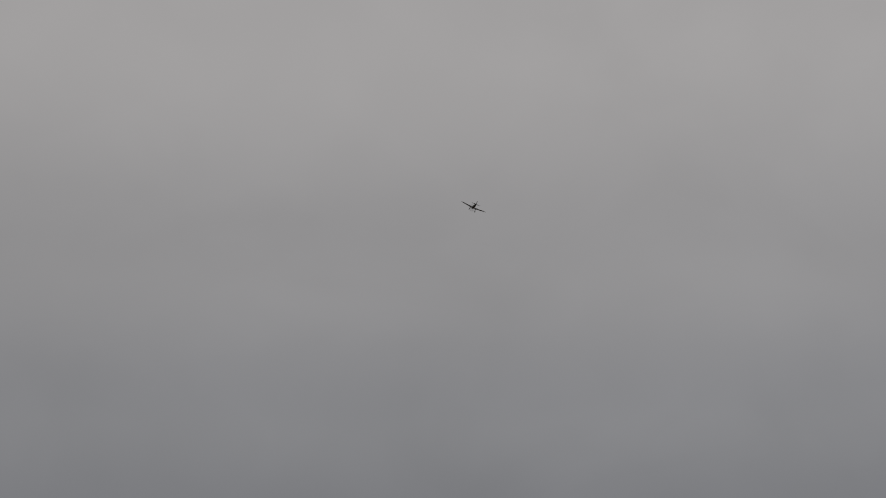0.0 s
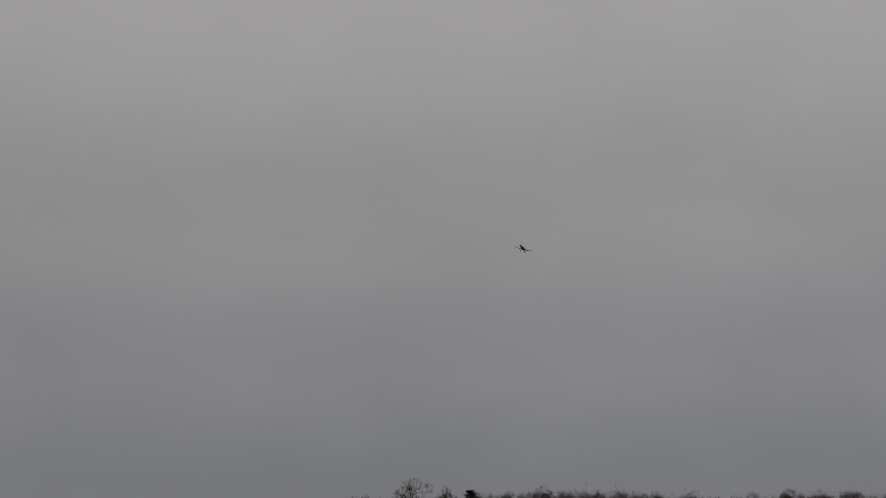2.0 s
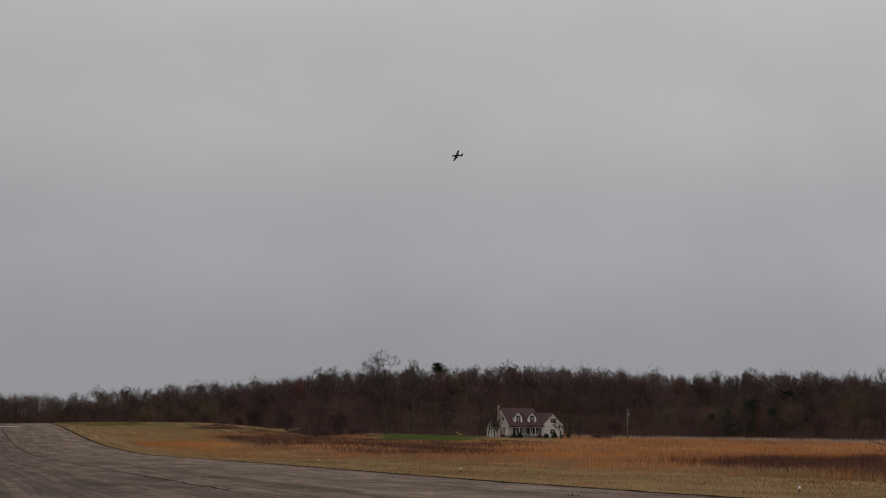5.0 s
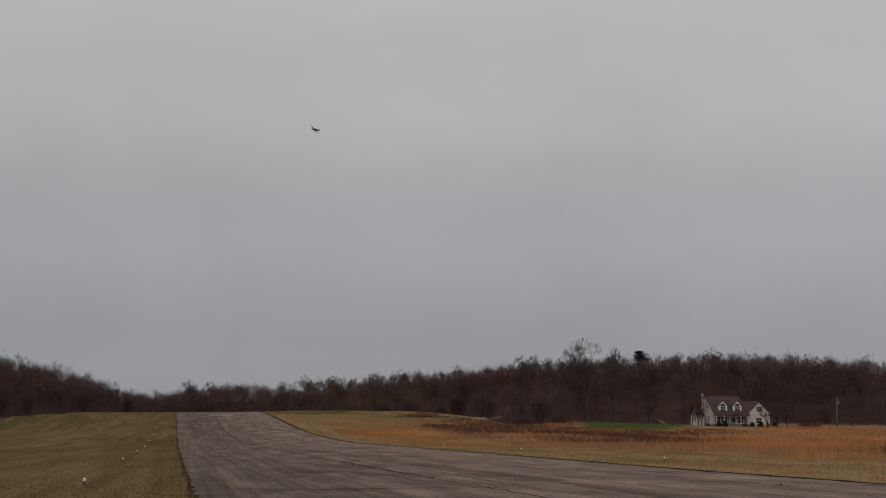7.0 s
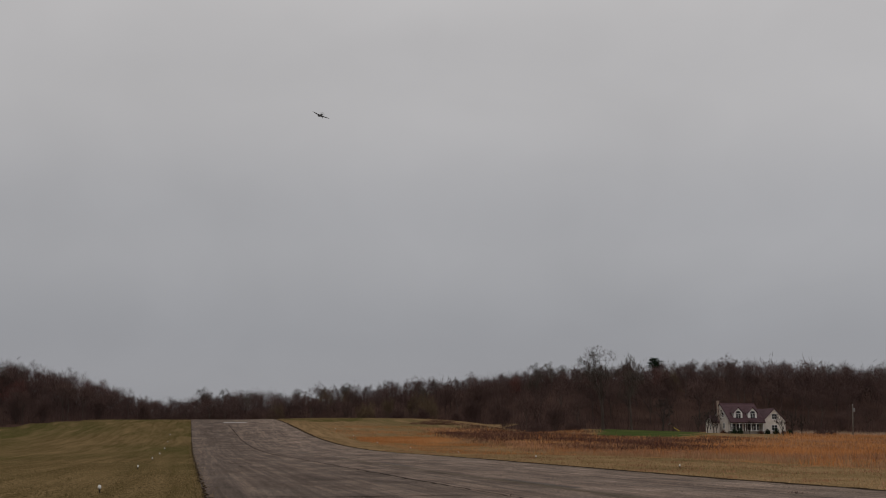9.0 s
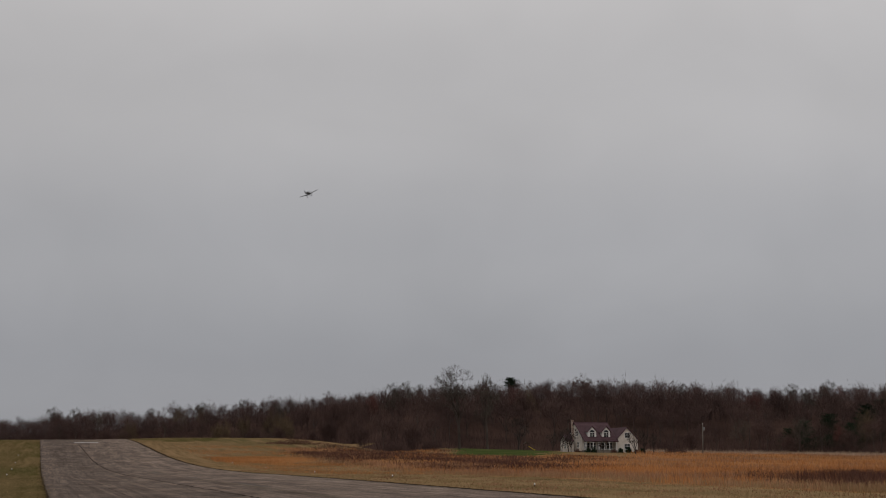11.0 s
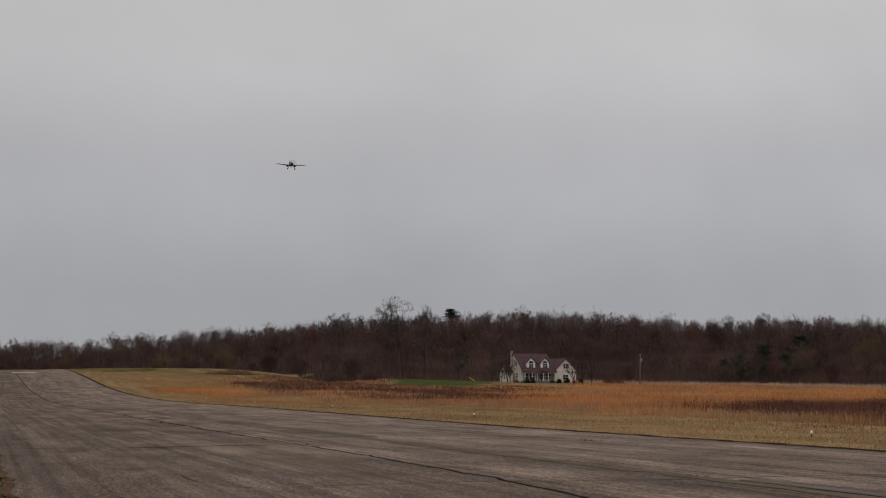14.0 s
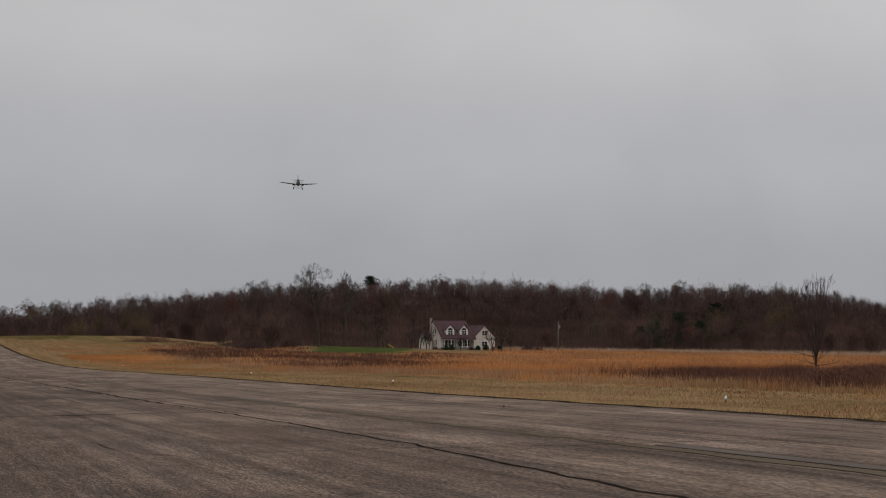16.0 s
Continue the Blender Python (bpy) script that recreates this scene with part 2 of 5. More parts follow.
M_POLE = mat("weathered_pole_wood", [(0.10, 0.088, 0.076), (0.15, 0.132, 0.115), (0.2, 0.18, 0.16)], 1.0, 12.0, 0.9, 0.4, stretch=(1, 1, 0.1))
M_YELLOW = mat("yellow_slide_plastic", [(0.6, 0.42, 0.03), (0.75, 0.55, 0.05)], 2.0, 10.0, 0.5, 0.05)
M_WOOD = mat("brown_playset_wood", [(0.03, 0.018, 0.012), (0.05, 0.03, 0.02)], 2.0, 14.0, 0.8, 0.2)
M_GLASS = mat("dark_window_glass", [(0.015, 0.017, 0.02), (0.03, 0.033, 0.036)], 0.6, 3.0, 0.08, 0.0, spec=0.6)
M_CAMO = mat("camouflage_paint", [(0.012, 0.013, 0.010), (0.014, 0.015, 0.012), (0.03, 0.028, 0.022), (0.036, 0.034, 0.03)], 3.0, 9.0, 0.5, 0.03)
M_BELLY = mat("grey_underside_paint", [(0.016, 0.017, 0.018), (0.03, 0.031, 0.033)], 3.0, 30.0, 0.5, 0.03)
M_RUBBER = mat("black_rubber", [(0.012, 0.012, 0.012), (0.025, 0.025, 0.025)], 8.0, 50.0, 0.8, 0.1)
M_BLUR = bpy.data.materials.new("spinning_propeller_blur")
M_BLUR.use_nodes = True
M_BLUR.node_tree.nodes["Principled BSDF"].inputs["Base Color"].default_value = (0.02, 0.02, 0.02, 1)
M_BLUR.node_tree.nodes["Principled BSDF"].inputs["Alpha"].default_value = 0.09
M_CANOPY = mat("smoked_canopy_plastic", [(0.03, 0.035, 0.04), (0.06, 0.065, 0.07)], 3.0, 20.0, 0.1, 0.0, spec=0.6)


def asphalt():
    """Old sealed asphalt: aggregate grain, long wheel-worn streaks along the runway, darker tar and paler wear, hairline cracks."""
    m = bpy.data.materials.new("old_asphalt")
    m.use_nodes = True
    n, l = m.node_tree.nodes, m.node_tree.links
    b = n["Principled BSDF"]
    b.inputs["Roughness"].default_value, b.inputs["Specular IOR Level"].default_value = 1.0, 0.06
    g = n.new("ShaderNodeNewGeometry")

    def noise_at(scale, detail, stretch):
        mp, t = n.new("ShaderNodeMapping"), n.new("ShaderNodeTexNoise")
        mp.inputs["Scale"].default_value = stretch
        t.inputs["Scale"].default_value, t.inputs["Detail"].default_value = scale, detail
        l.new(g.outputs["Position"], mp.inputs["Vector"])
        l.new(mp.outputs[0], t.inputs["Vector"])
        return t.outputs["Fac"]

    def ramp(value, stops):
        r = n.new("ShaderNodeValToRGB")
        e = r.color_ramp.elements
        e[0].position, e[0].color = stops[0][0], (*stops[0][1], 1)
        e[1].position, e[1].color = stops[-1][0], (*stops[-1][1], 1)
        for at, c in stops[1:-1]:
            k = e.new(at)
            k.color = (*c, 1)
        l.new(value, r.inputs[0])
        return r.outputs[0]

    def times(a, c):
        x = n.new("ShaderNodeMixRGB")
        x.blend_type, x.inputs[0].default_value = "MULTIPLY", 1.0
        l.new(a, x.inputs[1])
        l.new(c, x.inputs[2])
        return x.outputs[0]

    base = ramp(noise_at(0.35, 8, (1, 0.35, 1)), [(0.3, (0.088, 0.066, 0.054)), (0.5, (0.122, 0.093, 0.076)), (0.7, (0.158, 0.123, 0.102))])
    streak = ramp(noise_at(4.0, 7, (1, 0.012, 1)), [(0.32, (0.7, 0.69, 0.69)), (0.5, (1, 1, 1)), (0.68, (1.32, 1.29, 1.26))])
    across = ramp(noise_at(0.9, 6, (1, 0.006, 1)), [(0.36, (0.84, 0.83, 0.82)), (0.5, (1, 1, 1)), (0.64, (1.17, 1.15, 1.12))])
    patch = ramp(noise_at(1.1, 6, (1, 0.3, 1)), [(0.3, (0.74, 0.73, 0.72)), (0.5, (1, 1, 1)), (0.7, (1.24, 1.22, 1.2))])
    grain = ramp(noise_at(75, 3, (1, 0.1, 1)), [(0.36, (0.42, 0.42, 0.42)), (0.5, (1, 1, 1)), (0.64, (1.85, 1.8, 1.75))])
    speck = ramp(noise_at(24, 5, (1, 0.085, 1)), [(0.36, (0.78, 0.78, 0.78)), (0.5, (1, 1, 1)), (0.64, (1.24, 1.23, 1.22))])
    scuff = ramp(noise_at(0.22, 7, (1, 0.5, 1)), [(0.34, (0.76, 0.76, 0.77)), (0.46, (1, 1, 1)), (0.56, (1, 1, 1)), (0.68, (1.16, 1.15, 1.13))])
    grain = times(grain, times(speck, scuff))
    # the colour grows paler across the runway, from x = 3 to x = 17
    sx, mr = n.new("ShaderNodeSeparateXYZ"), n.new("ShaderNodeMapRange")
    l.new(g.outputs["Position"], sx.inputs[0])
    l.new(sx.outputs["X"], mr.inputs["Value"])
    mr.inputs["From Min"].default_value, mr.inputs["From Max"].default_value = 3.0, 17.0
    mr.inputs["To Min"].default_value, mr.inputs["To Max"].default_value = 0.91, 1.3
    x_tone = mr.outputs[0]
    l.new(times(times(times(base, streak), patch), times(times(across, x_tone), grain)), b.inputs["Base Color"])
    bp = n.new("ShaderNodeBump")
    bp.inputs["Strength"].default_value, bp.inputs["Distance"].default_value = 0.5, 0.01
    l.new(noise_at(40, 3, (1, 1, 1)), bp.inputs["Height"])
    l.new(bp.outputs[0], b.inputs["Normal"])
    return m


M_ASPHALT = asphalt()


# ---- lie of the land ----
def soft(a, b, v):
    t = np.clip((np.asarray(v, float) - a) / (b - a), 0, 1)
    return t * t * (3 - 2 * t)


RISE_Y = [-400, 140, 170, 200, 235, 270, 300, 350, 400, 430, 475, 560, 700, 1000]
RISE_Z = [0.0, 0.0, 0.08, 0.45, 1.2, 2.4, 3.7, 5.8, 7.3, 7.6, 7.0, 5.0, 4.5, 4.5]
# where the woods begin: degrees to the right of the runway's line, metres
EDGE_AZ = [-180, -60, -14, -8, -4, -1.5, 0, 8, 9.6, 12.4, 14.6, 15.6, 24, 34, 60, 180]
EDGE_R = [250, 250, 300, 330, 400, 520, 560, 520, 495, 366, 362, 415, 440, 425, 380, 250]
# how high the tree tops stand over the eye's level, in degrees
TOP_AZ = [-180, -12, -7, -4, -1.8, -0.7, 0.6, 3.6, 7, 9, 11, 12.5, 17, 20.5, 26, 28.5, 30, 33, 36, 37.5, 60, 180]
TOP_UP = [3.0, 3.1, 2.95, 2.3, 1.6, 1.62, 1.95, 2.0, 2.38, 2.5, 2.62, 2.88, 3.1, 3.25, 3.0, 2.75, 2.95, 2.85, 2.55, 2.1, 3.0, 3.0]


def edge_of_woods(x, y):
    az = np.degrees(np.arctan2(x, y))
    e = np.interp(az, EDGE_AZ, EDGE_R)
    return e, 1.6 + np.interp(az, (-180, -4, 2, 10, 60), (0.5, 0.5, 0.6, 0.78, 0.78)) * np.tan(np.radians(np.interp(az, TOP_AZ, TOP_UP))) * (e + 120)


def ground_z(x, y):
    """The height of the land: flat by the camera, rising to a crest along the runway, less so to its right, with a wooded hill behind."""
    x, y = np.asarray(x, float), np.asarray(y, float)
    base = sum(np.interp(y + d, RISE_Y, RISE_Z) for d in (-14, -7, 0, 7, 14)) / 5
    base = base * (1 - 0.2 * soft(58, 88, x) - 0.2 * soft(88, 150, x) - 0.09 * soft(150, 230, x)) * (1 - 0.38 * soft(10, 100, -x))
    base = base + soft(0, 20, x) * np.interp(y, (60, 90, 115, 140, 170, 200, 235, 270), (0, 0.12, 0.22, 0.28, 0.24, 0.15, 0.08, 0.0))
    base = base + 0.7 * soft(8, 35, x) * soft(300, 420, y) * (1 - soft(80, 110, x))
    r = np.hypot(x, y)
    base = base - 1.1 * np.exp(-(((np.degrees(np.arctan2(x, y)) - 12.9) / 1.5) ** 2)) * soft(285, 345, r)
    e, h = edge_of_woods(x, y)
    base = base + (h - base) * soft(0, 125, r - e)
    off = np.minimum(soft(26, 60, x) + soft(0.5, 30, -x), 1)
    return base + off * (0.16 * np.sin(x * 0.07 + 1.3) * np.sin(y * 0.045) + 0.08 * np.sin(x * 0.19 + y * 0.11))


def gz(x, y):
    return float(ground_z(x, y))


def at_az(az, r):
    return r * math.sin(radians(az)), r * math.cos(radians(az))


def mesh_of(name, verts, faces, mats, smooth=False, index=None):
    me = bpy.data.meshes.new(name)
    me.from_pydata([tuple(v) for v in verts], [], [tuple(f) for f in faces])
    for m in mats:
        me.materials.append(m)
    if index is not None:
        me.polygons.foreach_set("material_index", np.asarray(index, np.int32))
    if smooth:
        me.polygons.foreach_set("use_smooth", np.ones(len(me.polygons), bool))
    me.update()
    return me


def part(name, bm, material, parent=None, label="", smooth=False):
    """Links a bmesh as one mesh object under a thing or a part."""
    me = bpy.data.meshes.new(name)
    bm.normal_update()
    bm.to_mesh(me)
    bm.free()
    me.materials.append(material)
    if smooth:
        me.polygons.foreach_set("use_smooth", np.ones(len(me.polygons), bool))
    ob = new(name, me)
    ob.parent = parent
    if label:
        tagged(ob, label)
    return ob


def box(x0, y0, z0, x1, y1, z1, bevel=0.0):
    bm = bmesh.new()
    bmesh.ops.create_cube(bm, size=1)
    for v in bm.verts:
        v.co = Vector(((x0 + x1) / 2 + v.co.x * (x1 - x0), (y0 + y1) / 2 + v.co.y * (y1 - y0), (z0 + z1) / 2 + v.co.z * (z1 - z0)))
    if bevel:
        bmesh.ops.bevel(bm, geom=bm.edges[:], offset=bevel, segments=1, affect="EDGES")
    return bm


def lathe(profile, sides=12, axis="Z"):
    """A turned solid from (radius, height) pairs."""
    bm = bmesh.new()
    rings = []
    for r, h in profile:
        ring = []
        for i in range(sides):
            a = 2 * math.pi * i / sides
            p = (r * math.cos(a), r * math.sin(a), h)
            ring.append(bm.verts.new(p if axis == "Z" else (p[0], p[2], p[1]) if axis == "Y" else (p[2], p[0], p[1])))
        rings.append(ring)
    for a, b in zip(rings, rings[1:]):
        for i in range(sides):
            bm.faces.new((a[i], a[(i + 1) % sides], b[(i + 1) % sides], b[i]))
    bm.faces.new(rings[0][::-1])
    bm.faces.new(rings[-1])
    bmesh.ops.recalc_face_normals(bm, faces=bm.faces[:])
    return bm


def prism(points, depth, axis="y"):
    """A flat outline in x and z, pushed back by depth along y (or an outline in y and z along x)."""
    bm = bmesh.new()
    put = (lambda p, d: (p[0], d, p[1])) if axis == "y" else (lambda p, d: (d, p[0], p[1]))
    a, b = [bm.verts.new(put(p, depth[0])) for p in points], [bm.verts.new(put(p, depth[1])) for p in points]
    n = len(points)
    for i in range(n):
        bm.faces.new((a[i], a[(i + 1) % n], b[(i + 1) % n], b[i]))
    bm.faces.new(a[::-1])
    bm.faces.new(b)
    bmesh.ops.recalc_face_normals(bm, faces=bm.faces[:])
    return bm


# ---- ground: one sheet to the horizon ----
LEFT, RIGHT, SKEW = 0.5, 23.0, -0.0068
FIELD_X = 41.0
rng = np.random.default_rng(7)


def ground_sheet():
    def steps(stops):
        out = []
        for (a, b, d) in stops:
            out += list(np.arange(a, b, d))
        return np.array(out)
    xs = steps([(-3000, -400, 260), (-400, -120, 20), (-120, -20, 5), (-20, 60, 1.6), (60, 300, 4), (300, 600, 12), (600, 3001, 240)])
    ys = steps([(-2000, -200, 200), (-200, -20, 20), (-20, 120, 2.5), (120, 480, 4), (480, 760, 10), (760, 4000, 240)])
    X, Y = np.meshgrid(xs, ys)
    Z = ground_z(X, Y)
    verts = np.stack([X.ravel(), Y.ravel(), Z.ravel()], 1)
    w = len(xs)
    faces, index = [], []
    jit = rng.normal(0, 1, X.shape)
    E, _ = edge_of_woods(X, Y)
    R = np.hypot(X, Y)
    az = np.degrees(np.arctan2(X, Y))
    lawn = (R > 304 + 3 * jit) & (az > 15.3 + 0.3 * jit) & (az < 19.4 + 0.3 * jit)
    tuft = ((X - 31 - 4 * jit * 0.3) / 11) ** 2 + ((Y - 386) / 32) ** 2 < 1
    zone = np.where(R > E + 2 * jit, 2, np.where((X < -50 + 2 * jit) & (Y > 322), 3, np.where((X < 1) | tuft, 4, np.where(lawn, 3, np.where((X > FIELD_X + 0.8 * jit + np.clip((Y - 170) * 0.05, -2, 40)) & ((az > 22.5) | (R < 322)) & (Y > -20) & (Y < 330 + X * 0.6), 1, np.where((X > 1) & (Y > 205 + 12 * jit), 5, 0))))))
    for j in range(len(ys) - 1):
        for i in range(w - 1):
            k = j * w + i
            faces.append((k, k + 1, k + w + 1, k + w))
            index.append(zone[j, i])
    me = mesh_of("ground", verts, faces, [M_MOWN, M_FIELD, M_LITTER, M_LAWN, M_TURF, M_SLOPE], True, index)
    return tagged(new("ground", me), "rolling grassland with mown verges, dry field and wooded hill", "ground", kind="structure")


ground_sheet()


# ---- runway ----
def runway_sheet():
    ys = np.arange(-40, 452, 1.0)
    verts, faces = [], []
    cols = np.linspace(0, 1, 9)
    for y in ys:
        a = LEFT + SKEW * y + 0.10 * noise.noise((0.31 * y, 3.1, 0)) + 0.06 * noise.noise((1.7 * y, 9.1, 0))
        b = RIGHT + SKEW * y + 0.12 * noise.noise((0.27 * y, 6.4, 0)) + 0.06 * noise.noise((1.6 * y, 2.2, 0))
        for c in cols:
            x = a + (b - a) * c
            verts.append((x, y, gz(x, y) + 0.05 + 0.04 * math.sin(math.pi * c)))
        verts.append((a - 0.02, y, gz(a, y) - 0.1))
        verts.append((b + 0.02, y, gz(b, y) - 0.1))
    w = len(cols) + 2
    for j in range(len(ys) - 1):
        k = j * w
        for i in range(len(cols) - 1):
            faces.append((k + i, k + i + 1, k + w + i + 1, k + w + i))
        faces.append((k + 9, k, k + w, k + w + 9))
        faces.append((k + 8, k + 10, k + w + 10, k + w + 8))
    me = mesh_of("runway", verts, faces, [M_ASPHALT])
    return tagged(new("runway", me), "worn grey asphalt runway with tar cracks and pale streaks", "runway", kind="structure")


runway = runway_sheet()


def on_runway(x, y):
    c = (x - SKEW * y - LEFT) / (RIGHT - LEFT)
    return gz(x, y) + 0.05 + 0.04 * math.sin(math.pi * min(max(c, 0), 1))


def strip(name, path, width, material, parent, label="", wobble=0.08, lift=0.006, seed=0):
    """A ragged band that follows a path on the runway: a crack, a tar seam or a painted line."""
    verts, faces = [], []
    pts = []
    for (xa, ya), (xb, yb) in zip(path, path[1:]):
        n = max(2, int(math.hypot(xb - xa, yb - ya) / 0.7))
        pts += [(xa + (xb - xa) * i / n, ya + (yb - ya) * i / n) for i in range(n)]
    pts.append(path[-1])
    pts = [(x + SKEW * y, y) for x, y in pts]
    for i, (x, y) in enumerate(pts):
        a, b = pts[max(i - 1, 0)], pts[min(i + 1, len(pts) - 1)]
        d = math.hypot(b[0] - a[0], b[1] - a[1]) or 1
        nx, ny = -(b[1] - a[1]) / d, (b[0] - a[0]) / d
        s = wobble * noise.noise((x * 0.9 + seed, y * 0.9, 1.0)) + 0.5 * wobble * noise.noise((x * 3 + seed, y * 3, 5.0))
        wd = width * (0.6 + 0.9 * abs(noise.noise((x * 0.7, y * 0.7 + seed, 8.0)))) / 2 if wobble else width / 2
        for k in (-1, 1):
            px, py = x + nx * (s + k * wd), y + ny * (s + k * wd)
            verts.append((px, py, on_runway(px, py) + lift))
    for i in range(len(pts) - 1):
        faces.append((2 * i, 2 * i + 1, 2 * i + 3, 2 * i + 2))
    ob = new(name, mesh_of(name, verts, faces, [material]))
    ob.parent = parent
    if label:
        tagged(ob, label)
    return ob


def runway_marks():
    mid = 8.85
    strip("tar_seam", [(7.9, 12), (8.4, 18.5), (8.8, 26), (8.95, 36), (8.95, 50)], 0.105, M_CRACK, runway, "dark open seam along the middle", 0.18)
    strip("tar_seam", [(8.95, 49.5), (8.85, 110), (8.8, 200), (8.85, 330)], 0.19, M_CRACK, runway, "dark open seam along the middle", 0.2, 0.0062)
    for i, (y, a, b, w) in enumerate(((23.2, 5.0, 17.0, 0.055), (41.0, 0.7, mid, 0.17), (52.0, mid, 22.4, 0.08), (66.0, 0.8, mid, 0.12), (84.0, 2.0, 22.0, 0.1), (110.0, 0.8, 15.0, 0.12), (145.0, 3.0, 22.0, 0.15))):
        strip("cross_crack", [(a + (b - a) * k / 4, y + 0.3 * math.sin(i + 2.1 * k)) for k in range(5)], w, M_CRACK, runway, "", 0.25, 0.007, 3.0 * i)
    for i, (x, y0, y1) in enumerate(((15.4, 20, 47), (17.6, 30, 95), (20.2, 26, 70), (4.0, 70, 130), (17.0, 100, 200), (19.6, 120, 260), (14.2, 60, 150))):
        strip("long_crack", [(x, y0), (x + 0.3 * math.sin(i), (y0 + y1) / 2), (x - 0.2, y1)], 0.035, M_CRACK, runway, "", 0.25, 0.008, 7.0 * i)
    for i, path in enumerate(([(3.5, 27.7), (3.62, 26.6), (3.65, 25.0), (4.0, 23.9), (4.35, 22.8)], [(8.1, 22.2), (8.6, 22.6), (9.4, 22.4)], [(5.6, 34.0), (6.6, 34.8), (7.4, 34.4)], [(16.8, 31.0), (17.6, 31.3), (18.8, 31.1)])):
        strip("hairline_crack", path, 0.028, M_CRACK, runway, "", 0.12, 0.0075, 5.0 * i)
    strip("mossy_joint", [(12.2, 14), (12.15, 40), (12.2, 75), (12.1, 120)], 0.42, M_MOSS, runway, "brown mossy joint beside the centre line", 0.1, 0.009)
    for y in (10.5, 47.0, 84.0, 121.0, 158.0):
        strip("centre_line_dash", [(12.75, y), (12.75, y + 12)], 0.42, M_FADED, runway, "faded white centre line dash", 0.0, 0.010)
    for dx in (-0.3, 0.3):
        strip("paint_edge_crack", [(12.75 + dx, 12), (12.75 + dx, 30)], 0.045, M_CRACK, runway, "", 0.03, 0.011, dx)
    strip("threshold_bar", [(8.2, 355), (13.7, 355)], 4.6, M_PAINT_WHITE, runway, "worn white painted bar", 0.0, 0.012)
    strip("dirt_edge", [(LEFT + 0.12, 10), (LEFT + 0.1, 22), (LEFT + 0.05, 34)], 0.2, M_DIRT, runway, "reddish dirt washed over the asphalt edge", 0.3, 0.012, 4.0)
    strip("dirt_edge", [(LEFT + 0.02, 33.5), (LEFT, 90), (LEFT, 200), (LEFT, 400)], 0.13, M_SOIL_SHADOW, runway, "dark crumbled asphalt edge under the grass", 0.2, 0.013, 6.0)
    # shadow under the raised grass lip, painted as a ragged dark strip
    for x, name in ((RIGHT - 0.2, 2),):
        strip("lip_shadow", [(x, 16), (x, 120), (x, 250), (x, 420)], 0.75, M_SOIL_SHADOW, runway, "soil lip's shadow painted dark along the asphalt edge", 0.3, 0.012, 11.0 * name)


runway_marks()


# ---- low plants: blades in many small tufts ----
def tufts(name, places, blades, height, width, material, label, category="grass", spread=0.5, lean=0.35, seed=1):
    """One mesh of upright bent blades round the given places; each blade is two triangles and a tip."""
    r = np.random.default_rng(seed)
    n = len(places)
    P = np.repeat(np.asarray(places, float), blades, 0)
    scale = np.repeat(r.uniform(0.65, 1.3, n), blades)
    N = len(P)
    P[:, :2] += r.normal(0, 1, (N, 2)) * spread * scale[:, None]
    z = ground_z(P[:, 0], P[:, 1]) - 0.03
    a = r.uniform(0, 2 * np.pi, N)
    h = height * scale * r.uniform(0.55, 1.15, N)
    w = width * r.uniform(0.6, 1.3, N)
    side = np.stack([np.cos(a), np.sin(a)], 1) * w[:, None] / 2
    b = r.uniform(0, 2 * np.pi, N)
    bend = np.stack([np.cos(b), np.sin(b)], 1) * (h * lean * r.uniform(0.2, 1.2, N))[:, None]
    V = np.empty((N, 5, 3))
    V[:, 0, :2], V[:, 1, :2] = P[:, :2] - side, P[:, :2] + side
    V[:, 2, :2], V[:, 3, :2] = P[:, :2] + bend * 0.35 + side * 0.8, P[:, :2] + bend * 0.35 - side * 0.8
    V[:, 4, :2] = P[:, :2] + bend
    V[:, 0, 2] = V[:, 1, 2] = z
    V[:, 2, 2] = V[:, 3, 2] = z + h * 0.55
    V[:, 4, 2] = z + h
    k = np.arange(N)[:, None] * 5
    faces = np.concatenate([k + np.array([[0, 1, 2, 3]])], 0).tolist() + (k + np.array([[3, 2, 4]])).tolist()
    me = mesh_of(name, V.reshape(-1, 3), faces, [material])
    return tagged(new(name, me), label, category, kind="stuff")


def scatter(n, x0, x1, y0, y1, seed, keep=None, power=1.0):
    r = np.random.default_rng(seed)
    x = r.uniform(x0, x1, n)
    y = y0 + (y1 - y0) * r.uniform(0, 1, n) ** power
    p = np.stack([x, y], 1)
    return p if keep is None else p[keep(x, y)]


def land_noise(x, y, s, k=0.0):
    return np.array([noise.noise((a * s + k, b * s, k)) for a, b in zip(x, y)])


def in_field(x, y):
    return np.hypot(x, y) < edge_of_woods(x, y)[0] - 3


def wild(x, y):
    """Tall growth: the field, but not the mown slope beside the far runway nor the lawn by the house."""
    r = np.hypot(x, y)
    az = np.degrees(np.arctan2(x, y))
    return in_field(x, y) & ((az > 22.5) | (r < np.where((az > 15.3) & (az < 19.4), 304, np.where((az > 10.5) & (az <= 15.3), 352, 324)))) & (x > FIELD_X + np.clip((y - 170) * 0.05, -2, 40))


